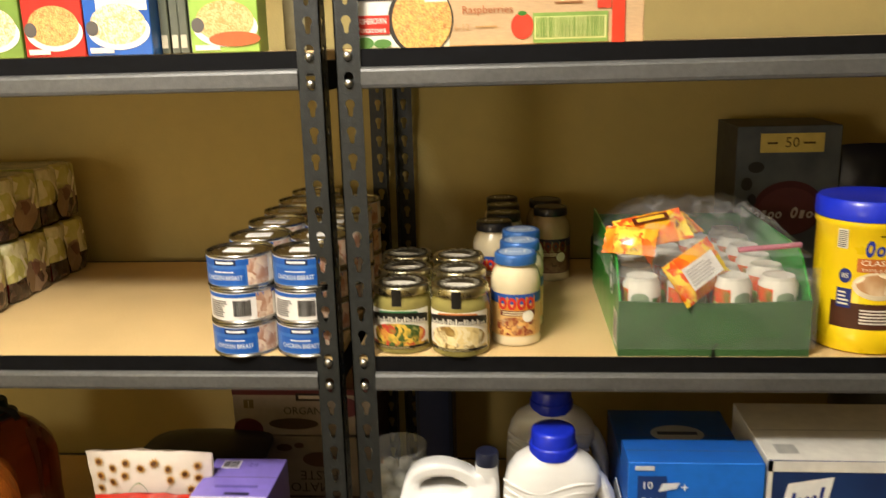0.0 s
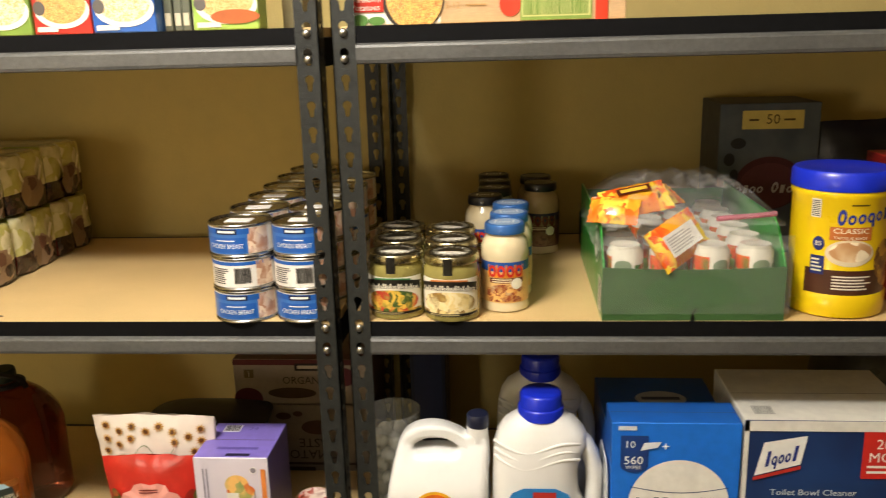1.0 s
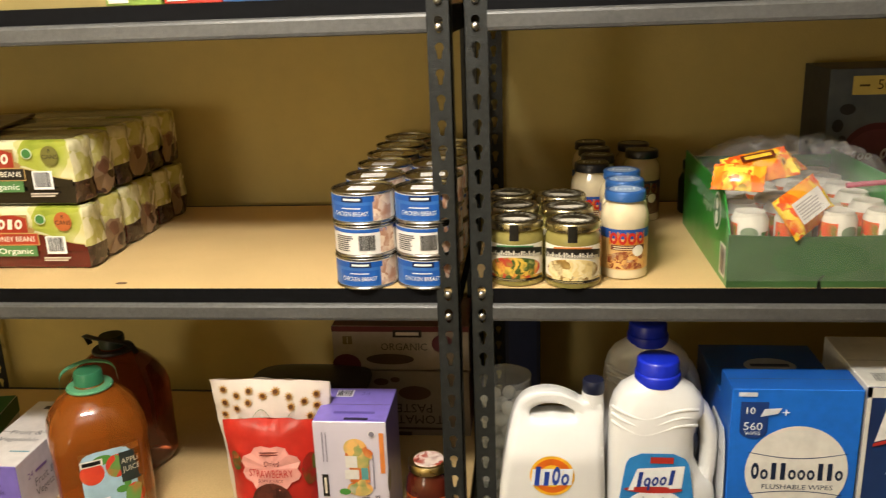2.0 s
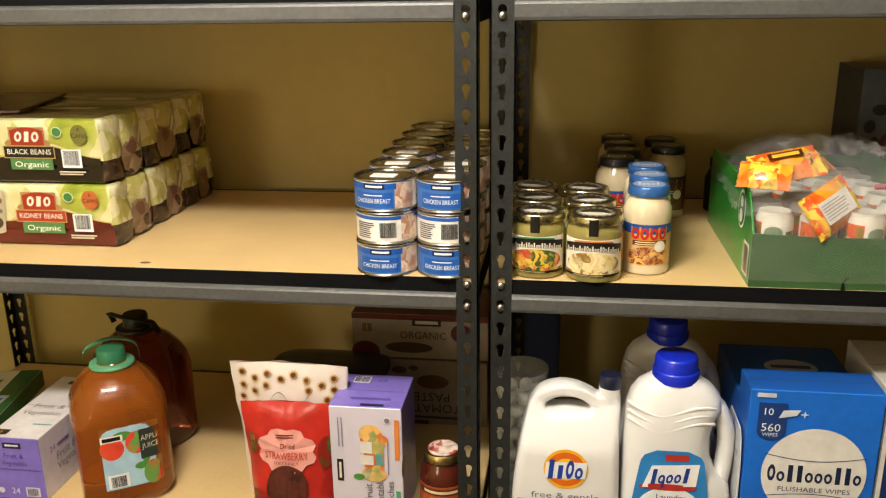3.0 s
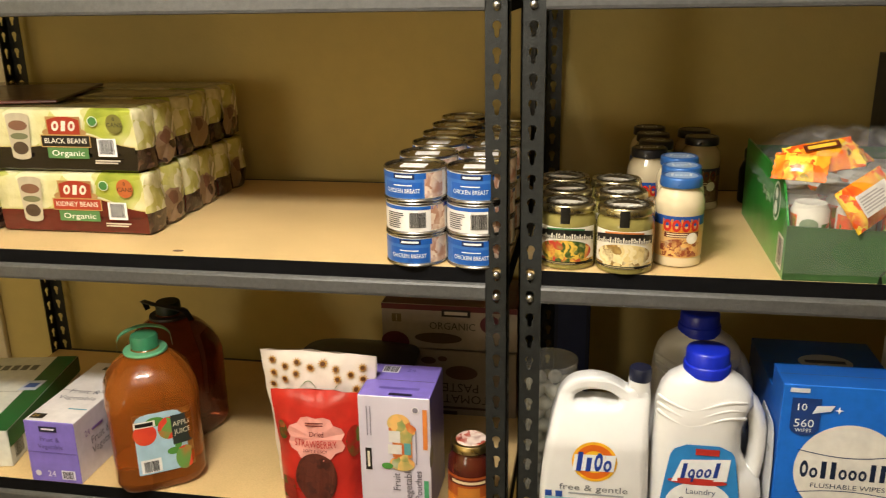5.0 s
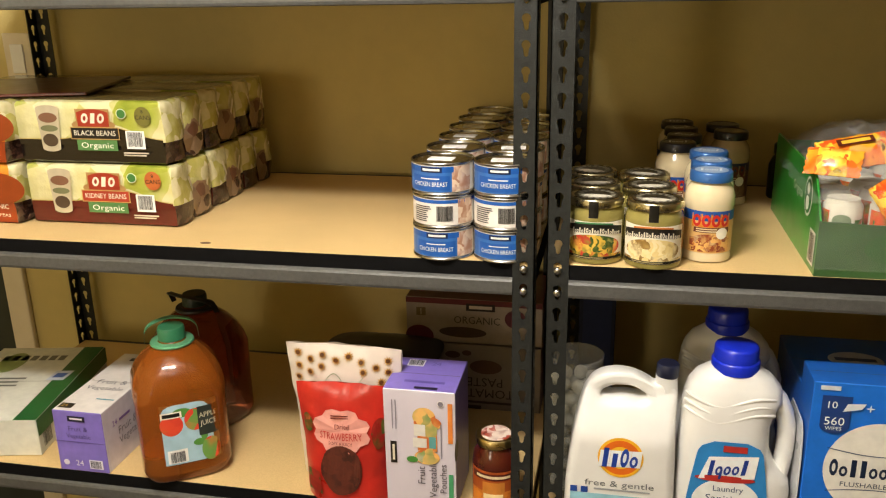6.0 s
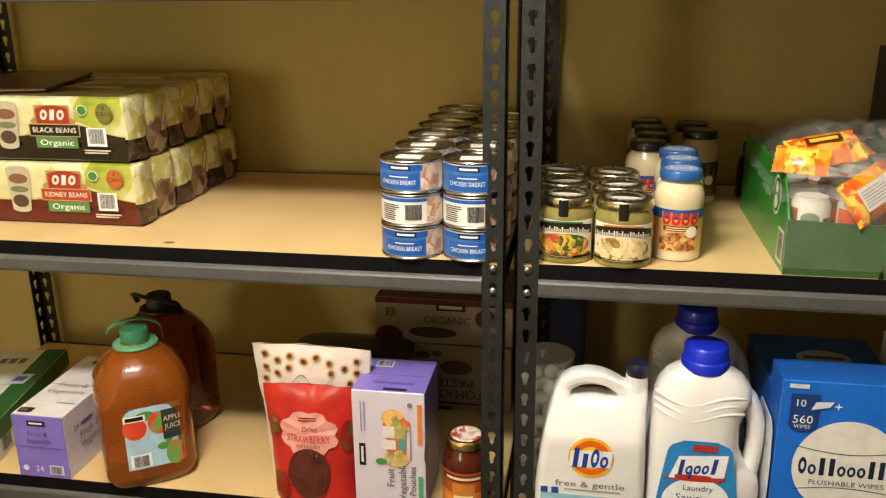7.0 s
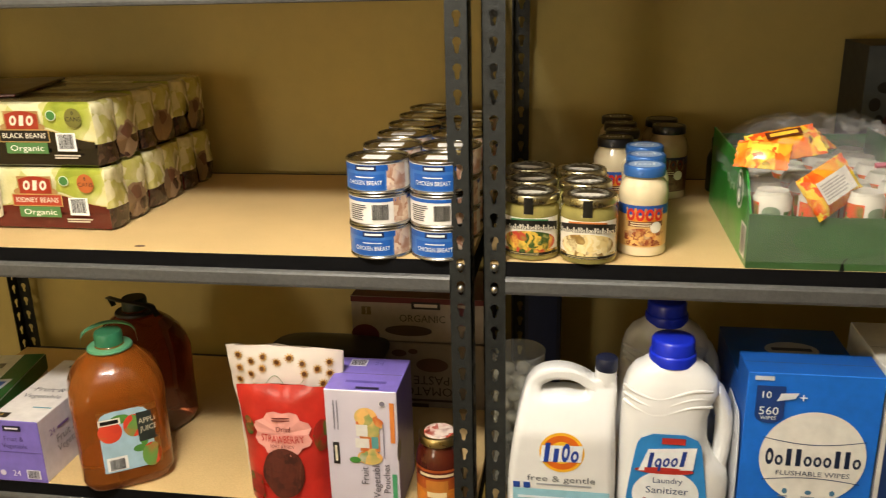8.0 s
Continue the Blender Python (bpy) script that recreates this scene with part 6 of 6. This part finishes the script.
    printed(t, f, ink("24406a"), words("% BLEACH", 0.006, 0.064, 0.008, 0.052), 4, "lettering")
    printed(t, f, ink("c8d4e0"), [q for x, y in ((0.02, 0.03), (0.04, 0.022), (0.03, 0.044)) for q in rect(x, y, x + 0.016, y + 0.016)], 3)
    printed(t, f, ink("c23a2c"), oval(0.022, 0.048, 0.010, 0.008), 4)
    return t


s1 = sanitizer((0.063, 1.192, Z_LOW), CAPBLUE)
copy_thing(s1, pose(0.068, 1.352, Z_LOW, 0, 0, 3))
wp = thing("wipe_pack", (0.158, 1.16, Z_LOW), "white soft wipe pack squeezed on edge", "pack")
part("pack_film", loft([(0, 0.002, 0.05, 0, 0.05, 3), (0.02, 0.0033, 0.06, 0, 0.05, 3), (0.10, 0.0033, 0.06, 0, 0.05, 3), (0.16, 0.0033, 0.058, 0, 0.05, 3), (0.20, 0.003, 0.05, 0, 0.05, 3), (0.215, 0.001, 0.04, 0, 0.05, 3)], 30), material("white_pack_film", (0.5, 0.52, 0.55), 0.3, 0, 0.1, 30, 0.4, 60, coat=0.3), wp, smooth=True)

WIPEBLUE = ink("1c6bd0")


def wipes_box(loc, d=0.075, tall=0.295):
    t = carton("wipes_box", loc, (0.197, d, tall), [WIPEBLUE, ink("1c5cb4"), ink("1a5cb8")], "blue carton of flushable wipes with a white roundel", "box", "wipes cartons")
    g = lambda p, m, l, n="print": front(t, m, [[(a, b * tall / 0.305) for a, b in q] for q in p], l, n)
    g(oval(0.105, 0.160, 0.078, 0.082, 28), ink("dedcd4"), 2)
    g([[(0.030 + 0.0075 * i, 0.193 - 0.010 * math.sin(math.pi * i / 20)), (0.0375 + 0.0075 * i, 0.193 - 0.010 * math.sin(math.pi * (i + 1) / 20)), (0.0375 + 0.0075 * i, 0.1945 - 0.010 * math.sin(math.pi * (i + 1) / 20)), (0.030 + 0.0075 * i, 0.1945 - 0.010 * math.sin(math.pi * i / 20))] for i in range(20)], ink("1c3666"), 3)
    g([[(0.034 + 0.0072 * i, 0.116 + 0.007 * math.sin(math.pi * i / 20)), (0.0412 + 0.0072 * i, 0.116 + 0.007 * math.sin(math.pi * (i + 1) / 20)), (0.0412 + 0.0072 * i, 0.1175 + 0.007 * math.sin(math.pi * (i + 1) / 20)), (0.034 + 0.0072 * i, 0.1175 + 0.007 * math.sin(math.pi * i / 20))] for i in range(20)], ink("1c3666"), 3)
    g(mark("CsTTsssTTs", 0.107, 0.160, 0.031, 0.142), ink("16243f"), 4, "wordmark")
    g(words("FLUSHABLE WIPES", 0.108, 0.131, 0.0085, 0.108), ink("2a3a56"), 4, "lettering")
    g(rect(0.014, 0.232, 0.056, 0.284, 2) + oval(0.035, 0.233, 0.021, 0.014), ink("1c3a78"), 3)
    g(words("10", 0.028, 0.268, 0.012) + words("560", 0.034, 0.240, 0.014) + words("WIPES", 0.034, 0.228, 0.006), ink("eef0ee"), 4, "lettering")
    g([[(0.044, 0.258), (0.070, 0.264), (0.076, 0.274), (0.050, 0.272)]], ink("d4dae0"), 5)
    g(oval(0.082, 0.266, 0.006, 0.0012) + oval(0.082, 0.266, 0.0012, 0.006), ink("dfe6ee"), 4)
    g(oval(0.070, 0.098, 0.004, 0.005) + oval(0.105, 0.097, 0.005, 0.004) + oval(0.140, 0.098, 0.004, 0.005), ink("4a7a9a"), 4)
    g(lines(0.06, 0.086, 0.08, 0.091, 1, 1) + lines(0.095, 0.086, 0.116, 0.091, 1, 2) + lines(0.13, 0.086, 0.15, 0.091, 1, 3), ink("8a9098"), 4)
    g(rect(0.010, 0.293, 0.038, 0.3005), ink("c4ccd4"), 2)
    if d < 0.1:
        return t
    tpl = flat((0, 0, tall + 0.0005), (1, 0, 0), (0, 1, 0))
    printed(t, tpl, ink("c8ccd0"), oval(0.105, 0.105, 0.044, 0.032, 20), 1)
    printed(t, tpl, ink("2a3f68"), rect(0.072, 0.10, 0.138, 0.112, 2), 2)
    return t


wipes_box((0.162, 1.148, Z_LOW))
wipes_box((0.164, 1.229, Z_LOW), 0.2, 0.250)

NAVY = material("navy_printed_card", srgb("16264e"), 0.35, 0, 0.25, 6, color2=srgb("1f3f74"), coat=0.3)


def cleaner_box(loc):
    t = carton("cleaner_box", loc, (0.262, 0.20, 0.300), [NAVY, ink("d8d6cc"), ink("d4d2ca")], "white and navy carton of toilet bowl cleaner", "box", "cleaner cartons")
    g = lambda p, m, l, n="print": front(t, m, p, l, n)
    g(rect(0, 0.283, 0.262, 0.300) + rect(0, 0, 0.007, 0.3), ink("d6d4cc"), 1)
    g([[(0.018, 0.208), (0.086, 0.228), (0.094, 0.276), (0.030, 0.264)]], ink("e4e4e0"), 2)
    g([[(0.016, 0.200), (0.086, 0.220), (0.086, 0.226), (0.016, 0.206)]], ink("b4322a"), 3)
    g(mark("TdssT", 0.058, 0.242, 0.026, 0.050, 0.15, 0.24), ink("1f2f7a"), 4, "wordmark")
    g(words("Toilet Bowl Cleaner", 0.108, 0.180, 0.010, 0.130), ink("c9d0d8"), 3, "lettering")
    g(words("ADVANCED", 0.110, 0.160, 0.018, 0.140), ink("b8c2cc"), 3, "lettering")
    g(rect(0.176, 0.205, 0.262, 0.283, 3), ink("c02a22"), 2)
    g(words("20%", 0.214, 0.262, 0.016) + words("MORE", 0.216, 0.240, 0.016) + lines(0.184, 0.212, 0.25, 0.23, 2, 2), ink("ece6de"), 3, "lettering")
    tpl = flat((0, 0, 0.3005), (1, 0, 0), (0, 1, 0))
    printed(t, tpl, ink("8a8a84"), bars(0.02, 0.02, 0.052, 0.05, 3, 14), 1)
    return t


cleaner_box((0.362, 1.150, Z_LOW))
nb = carton("navy_storage_box", (-0.203, 1.585, Z_LOW), (0.075, 0.10, 0.33), [ink("12182c"), ink("12182c"), ink("0e1424")], "narrow navy cardboard box in the shade at the back", "box")
front(nb, ink("1c2440"), rect(0.008, 0.02, 0.067, 0.31), 1)
dk = thing("cloth_bundle", (0.728, 1.55, Z_LOW), "dark folded plastic bundle in the shade", "bundle")
part("folded_film", loft([(0, 0.10, 0.10, 0, 0, 3), (0.02, 0.11, 0.11, 0, 0, 3), (0.2, 0.12, 0.11, 0, 0, 3), (0.30, 0.10, 0.09, -0.01, 0, 2.6), (0.33, 0.06, 0.05, -0.02, 0, 2.2)], 30), material("slate_film", (0.05, 0.055, 0.07), 0.3, 0, 0.3, 12, 0.6, 30, coat=0.3), dk, smooth=True)
